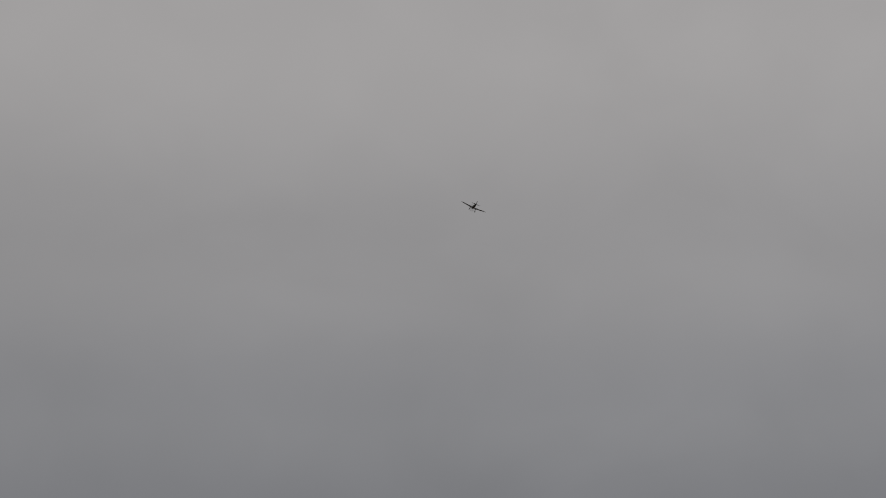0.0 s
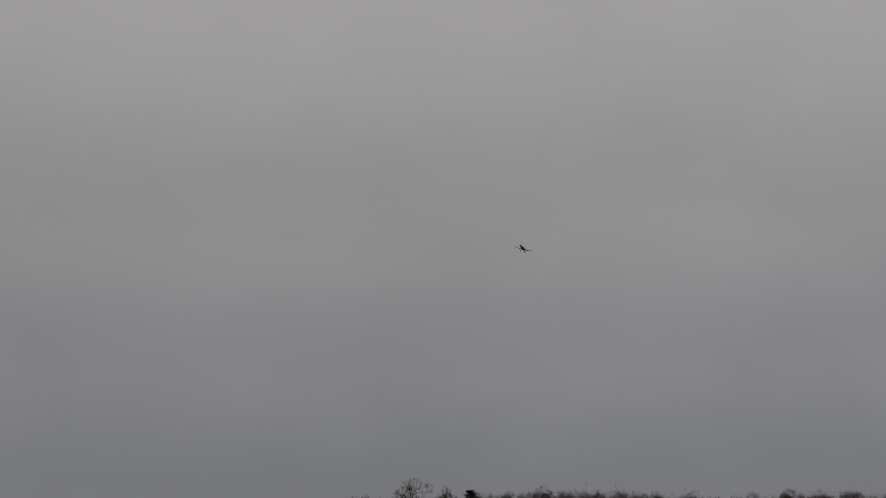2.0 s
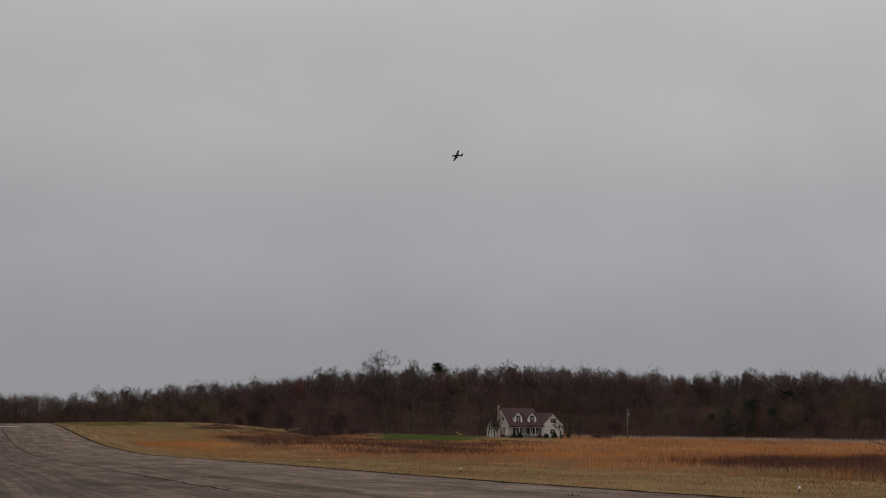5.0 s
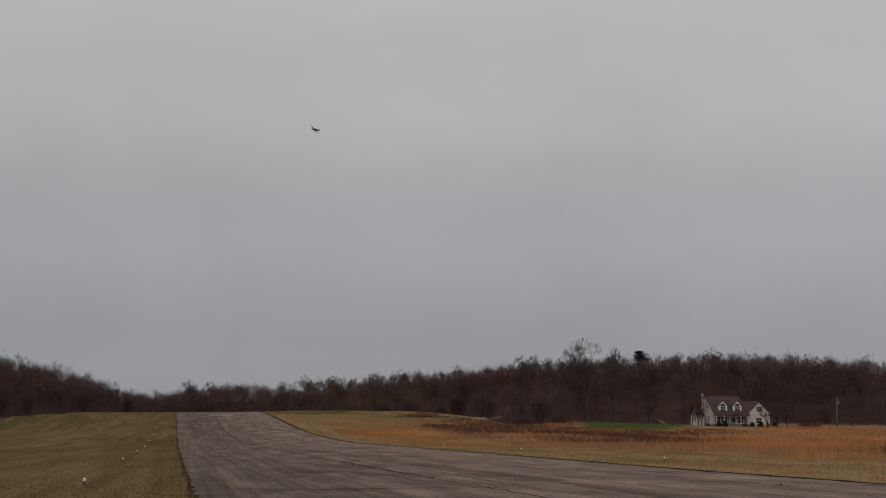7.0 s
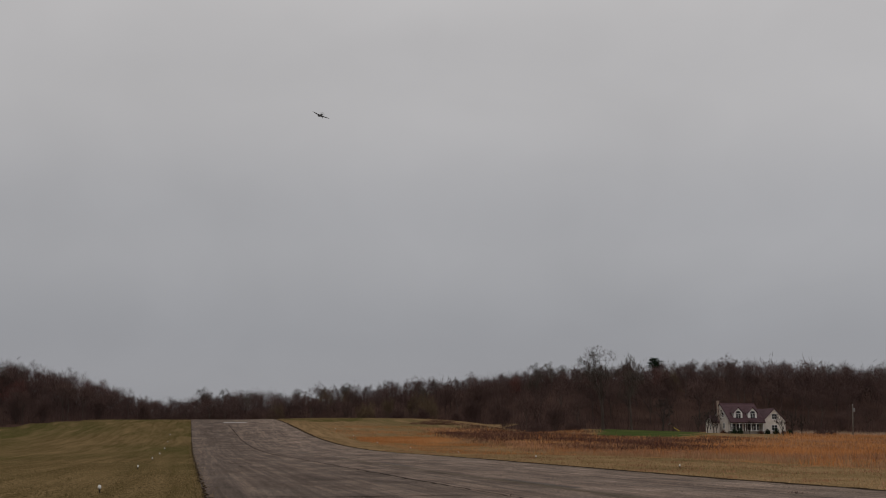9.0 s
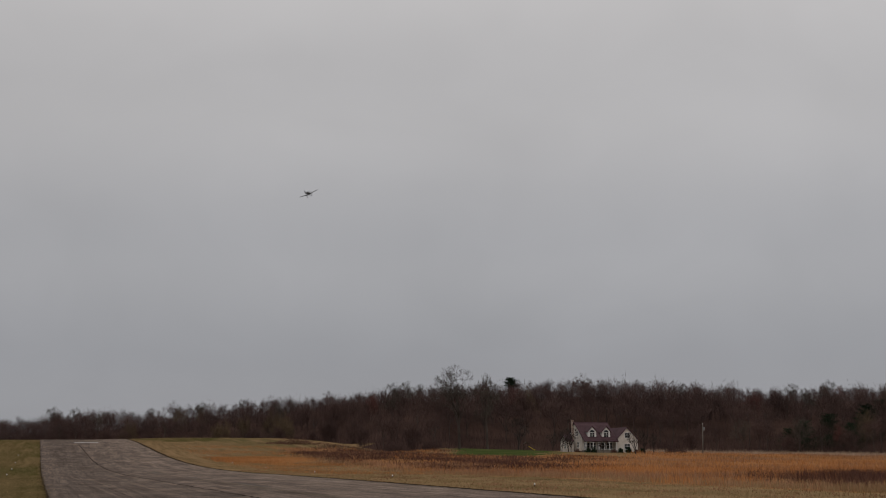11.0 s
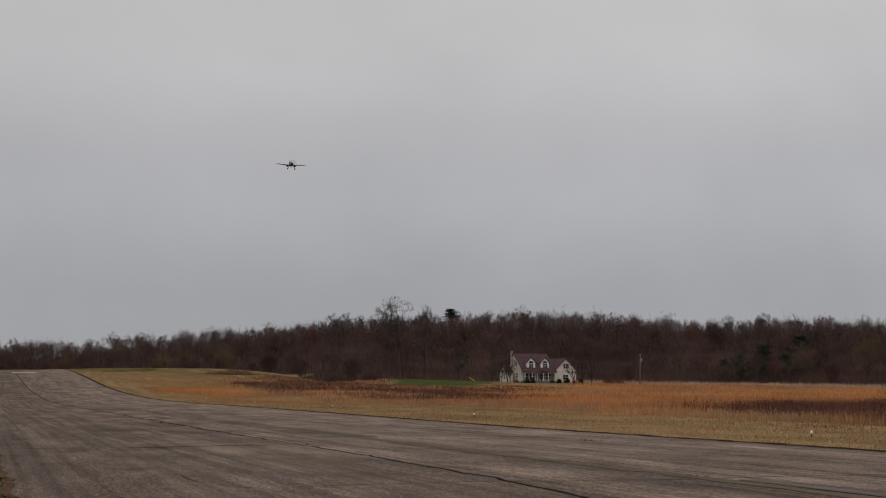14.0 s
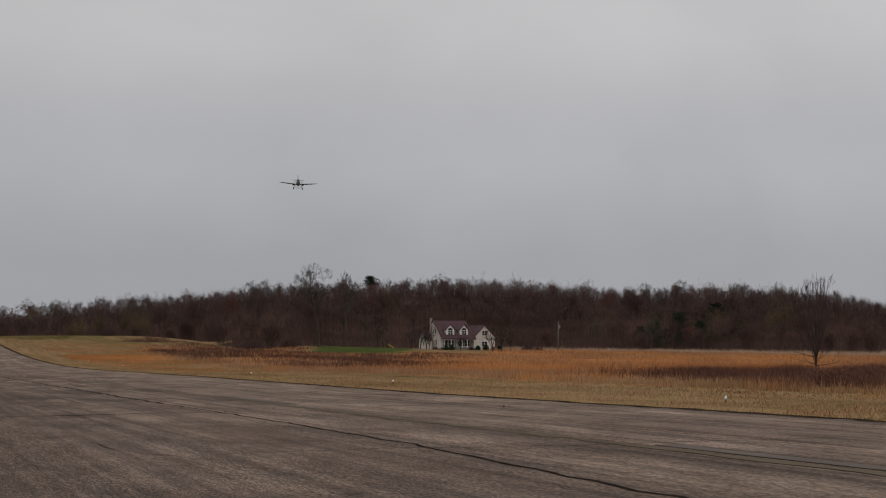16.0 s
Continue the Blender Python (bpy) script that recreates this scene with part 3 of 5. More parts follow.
def dark_patch(x, y):
    """Where brambles have taken the field: by the lone tree, and along the far left margin."""
    az, r = np.degrees(np.arctan2(x, y)), np.hypot(x, y)
    wob = 9 * land_noise(x, y, 0.06, 3.0)
    stray = np.random.default_rng(8).normal(0, 0.22, len(x)) + land_noise(x, y, 0.09, 7.0)
    near = (x > FIELD_X + 3 + 0.3 * wob) & (r < 138 + 2 * wob) & (stray > np.interp(az, (25, 27, 30, 33, 35), (0.9, 0.12, -0.15, -0.6, -1.0)))
    far = (r > np.interp(az, (9.4, 13.0, 15.2, 20.5), (246, 242, 185, 168)) + 4 * wob) & (az > 9.4) & (az < 20.2 + wob * 0.6) & (stray > np.interp(r, (170, 240, 260), (0.12, -0.02, -0.16)))
    return near, far


def grow_field():
    P = scatter(30000, 40, 300, 40, 420, 11, lambda x, y: wild(x, y))
    x, y = P.T
    r, az = np.hypot(x, y), np.degrees(np.arctan2(x, y))
    near_dark, far_dark = dark_patch(x, y)
    dark = near_dark | far_dark
    n1 = land_noise(x, y, 0.035)
    n2 = land_noise(x, y, 0.05, 5.0)
    front = x - np.clip((y - 170) * 0.05, 0, 40) < FIELD_X + 9 + 22 * n2 + np.clip((y - 90) * 0.06, 0, 9)
    loose = np.random.default_rng(3).normal(0, 0.16, len(x))
    mauve = ~dark & (front & (loose > -0.2) | (n2 + loose > 0.3) | (n1 + loose < -0.38))
    back = ~dark & (r > edge_of_woods(x, y)[0] - 34) & (az > 20)
    broom = ~dark & ~mauve & ~back
    close = r < 175
    tufts("orange_broom_grass", np.concatenate([P[broom & close], P[broom & close] + 0.8, P[broom & close] - (0.7, -0.5)]), 16, 0.72, 0.03, M_BROOM, "tall dry orange broom grass over the field", seed=21, spread=0.55)
    tufts("far_broom_grass", P[broom & ~close], 5, 0.7, 0.065, M_BROOM, "far stand of dry orange broom grass", seed=22, spread=1.3, lean=0.7)
    tufts("mauve_grass", P[mauve & close], 22, 0.62, 0.03, M_MAUVE, "faded mauve-brown tall grass along the field edge", seed=23, spread=0.6)
    tufts("far_mauve_grass", P[mauve & ~close], 8, 0.65, 0.07, M_MAUVE, "far patches of faded mauve-brown grass", seed=27, spread=1.3)
    tufts("pale_grass_by_woods", P[back], 9, 1.15, 0.08, M_HEADS, "pale grass heads along the foot of the woods", seed=24, spread=1.2)
    edge = scatter(5000, 40, 60, 42, 260, 12, lambda x, y: wild(x, y) & (x < FIELD_X + 3 + 5 * land_noise(x, y, 0.08, 4.0) + np.clip((y - 170) * 0.05, 0, 40)), 1.4)
    tufts("pale_tall_grass", edge, 14, 0.42, 0.028, M_PALE, "pale straw-coloured grass at the mown edge", seed=28, spread=0.4)
    tufts("bramble_thicket", np.concatenate([P[near_dark], P[near_dark] + (0.9, 0.4)]), 22, 0.85, 0.024, M_BRAMBLE, "dark brown leafless brambles in the field", "brambles", seed=25, spread=0.9, lean=0.65)
    low = far_dark & (r > 296)
    tufts("low_brambles", P[low], 22, 0.45, 0.07, M_BRAMBLE, "low dark brown brambles before the lawn", "brambles", seed=29, spread=1.8, lean=0.9)
    tufts("far_brambles", P[far_dark & ~low], 22, 0.75, 0.06, M_BRAMBLE, "dark brown leafless brambles at the far margin", "brambles", seed=26, spread=1.5, lean=0.9)


def grow_verges():
    right = scatter(13000, 21.5, 42.0, 30, 230, 31, lambda x, y: x > RIGHT + SKEW * y, 1.8)
    tufts("mown_verge_grass", right, 4, 0.10, 0.035, M_BLADE_TAN, "short dry tan grass beside the runway", seed=32, spread=0.3)
    rough = scatter(2600, 23, 42.0, 30, 200, 39, lambda x, y: (x > RIGHT + 0.5 + SKEW * y) & (land_noise(x, y, 0.35, 2.0) > 0.05), 1.6)
    tufts("verge_tussocks", rough, 10, 0.16, 0.035, M_MAUVE, "rough brown tussocks in the mown verge", seed=40, spread=0.25, lean=0.7)
    left = scatter(12000, -16, 0.5, 24, 150, 33, lambda x, y: x < LEFT + SKEW * y, 1.7)
    tufts("mown_grass_left", left, 3, 0.075, 0.03, M_BLADE_GREEN, "short patchy green and tan mown grass", seed=34, spread=0.22)
    for e, m, name in ((LEFT - 0.03, M_BLADE_GREEN, "left_edge_grass"), (RIGHT + 0.16, M_BLADE_TAN, "right_edge_grass")):
        fringe = [(e + SKEW * y + 0.12 * noise.noise((0.4 * y, e, 0)), y) for y in np.arange(20, 240, 0.22)]
        tufts(name, fringe, 6, 0.11, 0.025, m, "dry grass fringe overhanging the runway edge", seed=35, spread=0.2)
    weeds = [(18.0, 42.4), (18.05, 42.3), (17.95, 42.5), (18.45, 42.6), (8.8, 41), (12.6, 60)]
    tufts("runway_weeds", weeds, 26, 0.14, 0.05, M_SCRUB, "small brown weeds in the asphalt cracks", "weeds", seed=36, spread=0.12)
    mid = scatter(9000, 26, 50, 150, 330, 37, lambda x, y: ~wild(x, y) & in_field(x, y) & (x > RIGHT + 5) & (land_noise(x, y, 0.03, 6.0) + 0.3 * land_noise(x, y, 0.3, 1.0) > -0.05))
    az = np.degrees(np.arctan2(*mid.T))
    warm = mid[(np.abs(mid[:, 1] - 252) < 34) & (az > 4.6) & (land_noise(*mid.T, 0.05, 9.0) > -0.12)]
    tufts("slope_orange_grass", warm, 9, 0.42, 0.05, M_BROOM, "patches of orange broom grass on the slope", seed=48, spread=0.9)
    tufts("slope_tan_grass", mid[::2], 7, 0.22, 0.05, M_PALE, "pale tan grass on the mown slope", seed=47, spread=1.2)
    tufts("slope_broom_grass", mid[1::2], 7, 0.22, 0.05, M_BROOM, "thin orange broom grass on the mown slope", seed=38, spread=1.2)


# ---- trees ----
def tubes(segs, sides):
    """Tapered prisms along (start, end, start radius, end radius) rows."""
    if not segs:
        return np.empty((0, 3)), []
    A, B = np.array([s[0] for s in segs], float), np.array([s[1] for s in segs], float)
    R = np.array([(s[2], s[3]) for s in segs], float)
    D = B - A
    D /= np.maximum(np.linalg.norm(D, axis=1, keepdims=True), 1e-6)
    ref = np.where(np.abs(D[:, 2:]) < 0.8, (0, 0, 1.0), (1.0, 0, 0))
    S = np.cross(D, ref)
    S /= np.linalg.norm(S, axis=1, keepdims=True)
    T = np.cross(D, S)
    V = np.empty((len(segs), 2, sides, 3))
    for k in range(sides):
        w = S * math.cos(math.tau * k / sides) + T * math.sin(math.tau * k / sides)
        V[:, 0, k], V[:, 1, k] = A + w * R[:, :1], B + w * R[:, 1:]
    ring = [(k, (k + 1) % sides, sides + (k + 1) % sides, sides + k) for k in range(sides)]
    F = np.arange(len(segs))[:, None, None] * 2 * sides + np.array(ring)[None]
    return V.reshape(-1, 3), F.reshape(-1, 4).tolist()


def fork_tree(seed, height, width, stem=0.35, limbs=4, levels=5, spread=30, up=0.03, twig=0.018, sprays=5, reach=1.1, trunk_r=None, stems=1, side=0.5, low=0, thick=1.25, haze=0.0):
    """A bare tree that forks again and again: the trunk's, each limb's and the twigs' segments, and the finest twigs as slim blades."""
    r = random.Random(seed)
    trunk, arms, fine, blades = [], [], [], []
    rad0 = trunk_r or height * 0.013

    def spray(p, d, n, far):
        for _ in range(n):
            w = (d * 0.9 + Vector((r.gauss(0, 0.5), r.gauss(0, 0.5), r.gauss(0.15, 0.45)))).normalized()
            o = p + Vector((r.gauss(0, haze), r.gauss(0, haze), r.gauss(-0.3 * haze, haze)))
            blades.append((o, o + w * far * r.uniform(0.5, 1.25), w))

    def grow(p, d, length, rad, depth, where):
        n = 3 if depth < 2 else 2
        q = p
        tip = rad * (0.72 if depth < levels else 0.4)
        for i in range(n):
            d = (d + Vector((r.gauss(0, 1), r.gauss(0, 1), r.gauss(0.2, 0.7))) * 0.13 + Vector((0, 0, up * 0.5))).normalized()
            e = q + d * length / n
            ra, rb = rad + (tip - rad) * i / n, rad + (tip - rad) * (i + 1) / n
            where.append((q, e, max(ra, twig), max(rb, twig * 0.7)))
            q = e
            if depth >= 2 and r.random() < side:
                spray(q, (d + Vector((r.gauss(0, 0.6), r.gauss(0, 0.6), 0.1))).normalized(), 2, reach)
            if depth == 1 and r.random() < side:
                out = Vector((r.gauss(0, 1), r.gauss(0, 1), 0.3)).normalized()
                grow(q, (d * 0.5 + out).normalized(), length * 0.55, rb * 0.45, 3, fine)
        if depth >= levels:
            spray(q, d, sprays, reach)
            return
        count = 3 if r.random() < 0.3 else 2
        turn = r.uniform(0, math.tau)
        for i in range(count):
            a = turn + math.tau * i / count + r.uniform(-0.5, 0.5)
            s = d.orthogonal().normalized()
            o = s * math.cos(a) + d.cross(s) * math.sin(a)
            ang = radians(spread * (0.35 if i == 0 else 1.0) * r.uniform(0.6, 1.25))
            grow(q, (d * math.cos(ang) + o * math.sin(ang)).normalized(), length * r.uniform(0.66, 0.9), tip * (0.85 if i == 0 else 0.66), depth + 1, where if depth < 2 else fine)

    for k in range(stems):
        lean = Vector((0, 0, 1)) if stems == 1 else Vector((math.cos(k * 2.4 + seed) * 0.35, math.sin(k * 2.4 + seed) * 0.35, 1)).normalized()
        d, q = lean, Vector((0.12 * k, 0.05 * k, -0.3))
        n = 5
        rise = height * stem
        for i in range(n):
            d = (d + Vector((r.gauss(0, 0.05), r.gauss(0, 0.05), 0))).normalized()
            e = q + d * (rise + 0.3) / n
            trunk.append((q, e, rad0 * (1.25 if i == 0 else 1 - 0.07 * i), rad0 * (1 - 0.07 * (i + 1))))
            q = e
            if i > 1 and r.random() < 0.5:
                out = Vector((r.gauss(0, 1), r.gauss(0, 1), 0.5)).normalized()
                grow(q, out, height * 0.1, rad0 * 0.25, 3, fine)
        for i in range(limbs):
            a = i * 2.4 + seed + r.uniform(-0.3, 0.3)
            ang = radians(spread * (0.3 if i == 0 else r.uniform(0.7, 1.25)))
            arms.append([])
            start = trunk[-1 - (i % 3 if i else 0)][1]
            grow(start, (d * math.cos(ang) + Vector((math.cos(a), math.sin(a), 0.1)) * math.sin(ang)).normalized(), height * (1 - stem) * (0.34 if i == 0 else r.uniform(0.24, 0.36)), rad0 * (0.65 if i == 0 else 0.5), 1, arms[-1])
    for i in range(low):
        a = i * 2.2 + seed
        grow(Vector((0, 0, height * (0.08 + 0.02 * i))), Vector((math.cos(a), math.sin(a), 0.0)), height * r.uniform(0.16, 0.22), rad0 * 0.3, 3, fine)
    # fit the head to its height and width
    ends = [b[1] for b in blades]
    z1 = sorted(e.z for e in ends)[int(0.995 * len(ends))]
    z0 = height * stem * 0.9
    rr = sorted(math.hypot(e.x, e.y) for e in ends)[int(0.96 * len(ends))]
    sz, sx = (height - z0) / max(z1 - z0, 0.1), width / 2 / rr

    def fit(p):
        f = min(max(p.z / max(z0, 0.1), 0), 1)
        k = 1 + (sx - 1) * f
        return Vector((p.x * k, p.y * k, p.z if p.z < z0 else z0 + (p.z - z0) * sz))

    def seg(rows):
        return [(fit(a), fit(b), ra, rb) for a, b, ra, rb in rows]
    slim = []
    for a, b, w in blades:
        a, b = fit(a), fit(b)
        s = (b - a).cross(Vector((r.gauss(0, 1), r.gauss(0, 1), r.gauss(0, 1)))).normalized() * twig * thick
        slim.append((a - s, a + s, b))
    return seg(trunk), [seg(x) for x in arms], seg(fine), slim


def crown_mesh(fine, slim, extra=()):
    thick = 1.5 * min(s[2] for s in fine)
    V, F = tubes([s for s in fine if s[2] > thick] + list(extra), 3)
    k = len(V)
    thin = [s for s in fine if s[2] <= thick]
    quads = []
    for i, (a, b, ra, rb) in enumerate(thin):
        w = (b - a).cross(Vector((math.cos(i * 2.4), math.sin(i * 2.4), 0.3))).normalized()
        quads += [a - w * ra, a + w * ra, b + w * rb, b - w * rb]
    V = np.concatenate([V, np.array([tuple(p) for p in quads], float), np.array([tuple(p) for t in slim for p in t], float)])
    F = F + [(k + 4 * i, k + 4 * i + 1, k + 4 * i + 2, k + 4 * i + 3) for i in range(len(thin))]
    k += 4 * len(thin)
    return V, F + [(k + 3 * i, k + 3 * i + 1, k + 3 * i + 2) for i in range(len(slim))]


def tree_thing(name, seed, height, bark, twigs, label, category="tree", split=False, **how):
    """A bare tree of trunk and crown; with split, each main limb is a part of its own."""
    trunk, arms, fine, slim = fork_tree(seed, height, **how)
    ob = new(name)
    thick = list(trunk)
    for rows in arms:
        if split:
            new("limb", mesh_of("limb", *tubes(rows, 5), [bark], True)).parent = ob
        else:
            thick += rows
    t = new("trunk", mesh_of("trunk", *tubes(thick, 3 if not split else 7), [bark], True))
    c = new("crown", mesh_of("crown", *crown_mesh(fine, slim), [twigs]))
    t.parent = c.parent = ob
    tagged(ob, label, category)
    return ob


def pine_thing(name, seed, height, label, start=0.3, wide=0.2, count=90, tip=0.12):
    """A conifer: straight trunk and drooping boughs of many needle sprays."""
    r = random.Random(seed)
    ob = new(name)
    tr = lathe([(height * 0.016, -0.3), (height * 0.012, height * 0.4), (0.03, height)], 7)
    part("trunk", tr, M_BARK, ob)
    V, Fc = [], []
    for i in range(count):
        f = start + (1 - start) * (i + r.random()) / count
        reach = height * wide * ((1 - f) * 1.25 + tip) * r.uniform(0.65, 1.15)
        a = i * 2.399 + r.uniform(-0.4, 0.4)
        d = Vector((math.cos(a), math.sin(a), r.uniform(-0.15, 0.35)))
        for s in range(9):
            c = Vector((0, 0, f * height)) + d * reach * (0.15 + 0.85 * s / 8)
            for _ in range(5):
                q = c + Vector((r.uniform(-1, 1), r.uniform(-1, 1), r.uniform(-0.5, 0.5))) * reach * 0.2
                u = Vector((r.uniform(-1, 1), r.uniform(-1, 1), r.uniform(-0.4, 0.6))).normalized() * height * 0.02
                v = Vector((r.uniform(-1, 1), r.uniform(-1, 1), r.uniform(-1, 1))).normalized() * height * 0.009
                k = len(V)
                V += [q - u, q + v, q + u, q - v]
                Fc.append((k, k + 1, k + 2, k + 3))
    n = new("crown", mesh_of("crown", V, Fc, [M_NEEDLE]))
    n.parent = ob
    return tagged(ob, label, "tree")


def plant(template, x, y, size, turn, first):
    m = pose(x, y, gz(x, y), 0, 0, turn)
    if first:
        template.matrix_basis = m @ Matrix.Scale(size, 4)
        return template
    ob = copy_thing(template, m)
    ob.scale = (size, size, size)
    return ob


def grow_woods():
    bare = "bare brown deciduous tree in the wood edge"
    tall = dict(levels=4, sprays=11, twig=0.022, side=0.8, thick=1.5, reach=1.7, haze=0.7)
    fine_head = dict(levels=5, sprays=5, twig=0.024, side=0.5, thick=1.2, reach=1.3, haze=0.3)
    kinds = [
        tree_thing("bare_tree", 1, 15.0, M_BARK, M_TWIG, bare, width=11.0, stem=0.44, limbs=5, spread=36, **tall),
        tree_thing("bare_tree", 2, 16.0, M_BARK, M_TWIG, bare, width=9.6, stem=0.5, limbs=5, spread=34, **fine_head),
        tree_thing("bare_tree", 3, 14.0, M_BARK, M_TWIG, bare, width=12.0, stem=0.38, limbs=5, spread=40, **tall),
        tree_thing("bare_tree", 4, 15.0, M_BARK, M_TWIG_PALE, "bare pale grey deciduous tree in the woods", width=10.5, stem=0.44, limbs=6, spread=40, **fine_head),
        tree_thing("bare_tree", 5, 14.0, M_BARK, M_TWIG_RED, "bare tree with reddish buds in the woods", width=10.5, stem=0.38, limbs=5, spread=36, **tall),
        tree_thing("bare_tree", 6, 9.0, M_BARK, M_TWIG, "low twiggy bare tree at the wood edge", width=8.0, stem=0.08, limbs=4, spread=36, levels=4, sprays=9, stems=3, reach=1.5, twig=0.02, thick=1.9, haze=0.7),
        tree_thing("bare_tree", 7, 12.0, M_BARK, M_TWIG_OLIVE, "bare tree with olive-tinted buds in the woods", width=9.5, stem=0.14, limbs=5, spread=36, stems=2, levels=4, sprays=10, twig=0.02, reach=1.5, thick=1.9, haze=0.8),
    ]
    size = (15.0, 16.0, 14.0, 15.0, 14.0, 9.0, 12.0)
    used = [False] * len(kinds)
    r = random.Random(5)

    def put(k, x, y, s):
        ob = plant(kinds[k], x, y, s, r.uniform(0, 360), not used[k])
        tagged(ob, group="bare trees of the woods")
        used[k] = True

    def top(a, d):
        """How tall a tree must be there for its head to reach the skyline."""
        x, y = at_az(a, d)
        return 1.6 + math.tan(radians(float(np.interp(a, TOP_AZ, TOP_UP)))) * d - gz(x, y)

    # crowns that stand out of the skyline: degrees to the right, degrees up, kind
    for a, up, k in ((13.2, 3.12, 3), (13.75, 3.16, 3), (20.55, 3.45, 1), (24.95, 3.12, 2), (26.4, 3.14, 1), (28.6, 3.0, 3), (29.9, 3.1, 3), (31.0, 3.02, 2), (4.6, 2.35, 1), (0.2, 2.1, 3), (1.0, 2.05, 3), (-6.3, 3.05, 1), (-4.9, 2.8, 1), (8.4, 2.6, 2), (10.6, 2.78, 1), (33.6, 2.95, 0), (22.6, 3.22, 0)):
        d = float(np.interp(a, EDGE_AZ, EDGE_R)) + 84
        x, y = at_az(a, d)
        put(k, x, y, (1.6 + math.tan(radians(up)) * d - gz(x, y)) / size[k])
    # rows from the wood's edge up the hill: metres behind the edge, step in degrees, share of the skyline's height
    for row, (off, step, lo, hi) in enumerate(((3, 0.6, 0.0, 0.0), (34, 0.85, 0.6, 0.85), (66, 0.68, 0.82, 1.02), (100, 0.5, 0.84, 1.16))):
        az = -9.5
        while az < 39.5:
            a = az + r.uniform(-0.3, 0.3)
            d = float(np.interp(a, EDGE_AZ, EDGE_R)) + off + r.uniform(-8, 10)
            az += step
            if row == 0 and (15.3 < a < 23.9):
                continue
            olive = 4.5 < a < 10.5
            k = r.choices(range(7), (4, 4, 3, 2.5 if row > 1 else 0.3, 0.3 if a > 2 and not 15 < a < 18 else 1.4, 9 if row == 0 else 0.5, 9 if olive and row < 3 else 0.3))[0]
            s = r.uniform(0.6, 0.95) if row == 0 else min(max(top(a, d), 5.0) * r.uniform(lo, hi) / size[k], 1.35)
            put(k, *at_az(a, d), s)
    far_woods(r)
    # saplings and scrub that close the foot of the woods
    rr = np.random.default_rng(77)
    az = rr.uniform(-10, 41, 6500)
    d = np.interp(az, EDGE_AZ, EDGE_R) + rr.uniform(-2, 150, 6500)
    P = np.stack([d * np.sin(np.radians(az)), d * np.cos(np.radians(az))], 1)
    ridge = rr.uniform(-10, 41, 2600)
    d = np.interp(ridge, EDGE_AZ, EDGE_R) + rr.uniform(70, 135, 2600)
    R = np.stack([d * np.sin(np.radians(ridge)), d * np.cos(np.radians(ridge))], 1)
    tufts("ridge_thicket", R, 12, 4.6, 0.075, M_SCRUB, "dense leafless thicket along the hilltop", "thicket", spread=1.8, lean=0.45, seed=43)
    tufts("woodland_scrub", P[:2200], 12, 3.0, 0.07, M_SCRUB, "tangled leafless brown undergrowth in the woods", "undergrowth", spread=2.2, lean=0.8, seed=41)
    tufts("woodland_saplings", P[2500:5500], 9, 4.6, 0.06, M_SCRUB, "slim leafless saplings crowding the woods", "saplings", spread=2.4, lean=0.5, seed=42)


def far_woods(r):
    """The woods past the skyline row: simpler trees joined in one mesh."""
    shapes = []
    for i in range(4):
        trunk, arms, fine, slim = fork_tree(50 + i, 13.0, 9.5, stem=0.3, limbs=5, levels=3, spread=38, twig=0.03, sprays=16, reach=1.6, side=0.8, thick=1.9, haze=1.1)
        v, f = crown_mesh(fine, slim, trunk + [x for rows in arms for x in rows])
        shapes.append((v, f))
    V, Fc, k = [], [], 0
    az = -10.0
    while az < 40:
        d = float(np.interp(az, EDGE_AZ, EDGE_R)) + r.uniform(40, 125)
        x, y = at_az(az, d)
        g = gz(x, y)
        s = (1.6 + math.tan(radians(float(np.interp(az, TOP_AZ, TOP_UP)))) * d - g) / 13.0 * r.uniform(0.74, 1.05)
        v, f = r.choice(shapes)
        c, n = math.cos(az * 91), math.sin(az * 91)
        V.append(v @ np.array(((c, n, 0), (-n, c, 0), (0, 0, 1))) * s + (x, y, g))
        Fc += [tuple(i + k for i in q) for q in f]
        k += len(v)
        az += 0.11 if az < 2.5 else 0.22
    tagged(new("far_woods", mesh_of("far_woods", np.concatenate(V), Fc, [M_TWIG])), "dense bare brown woods along the hilltop", "woods", kind="stuff")


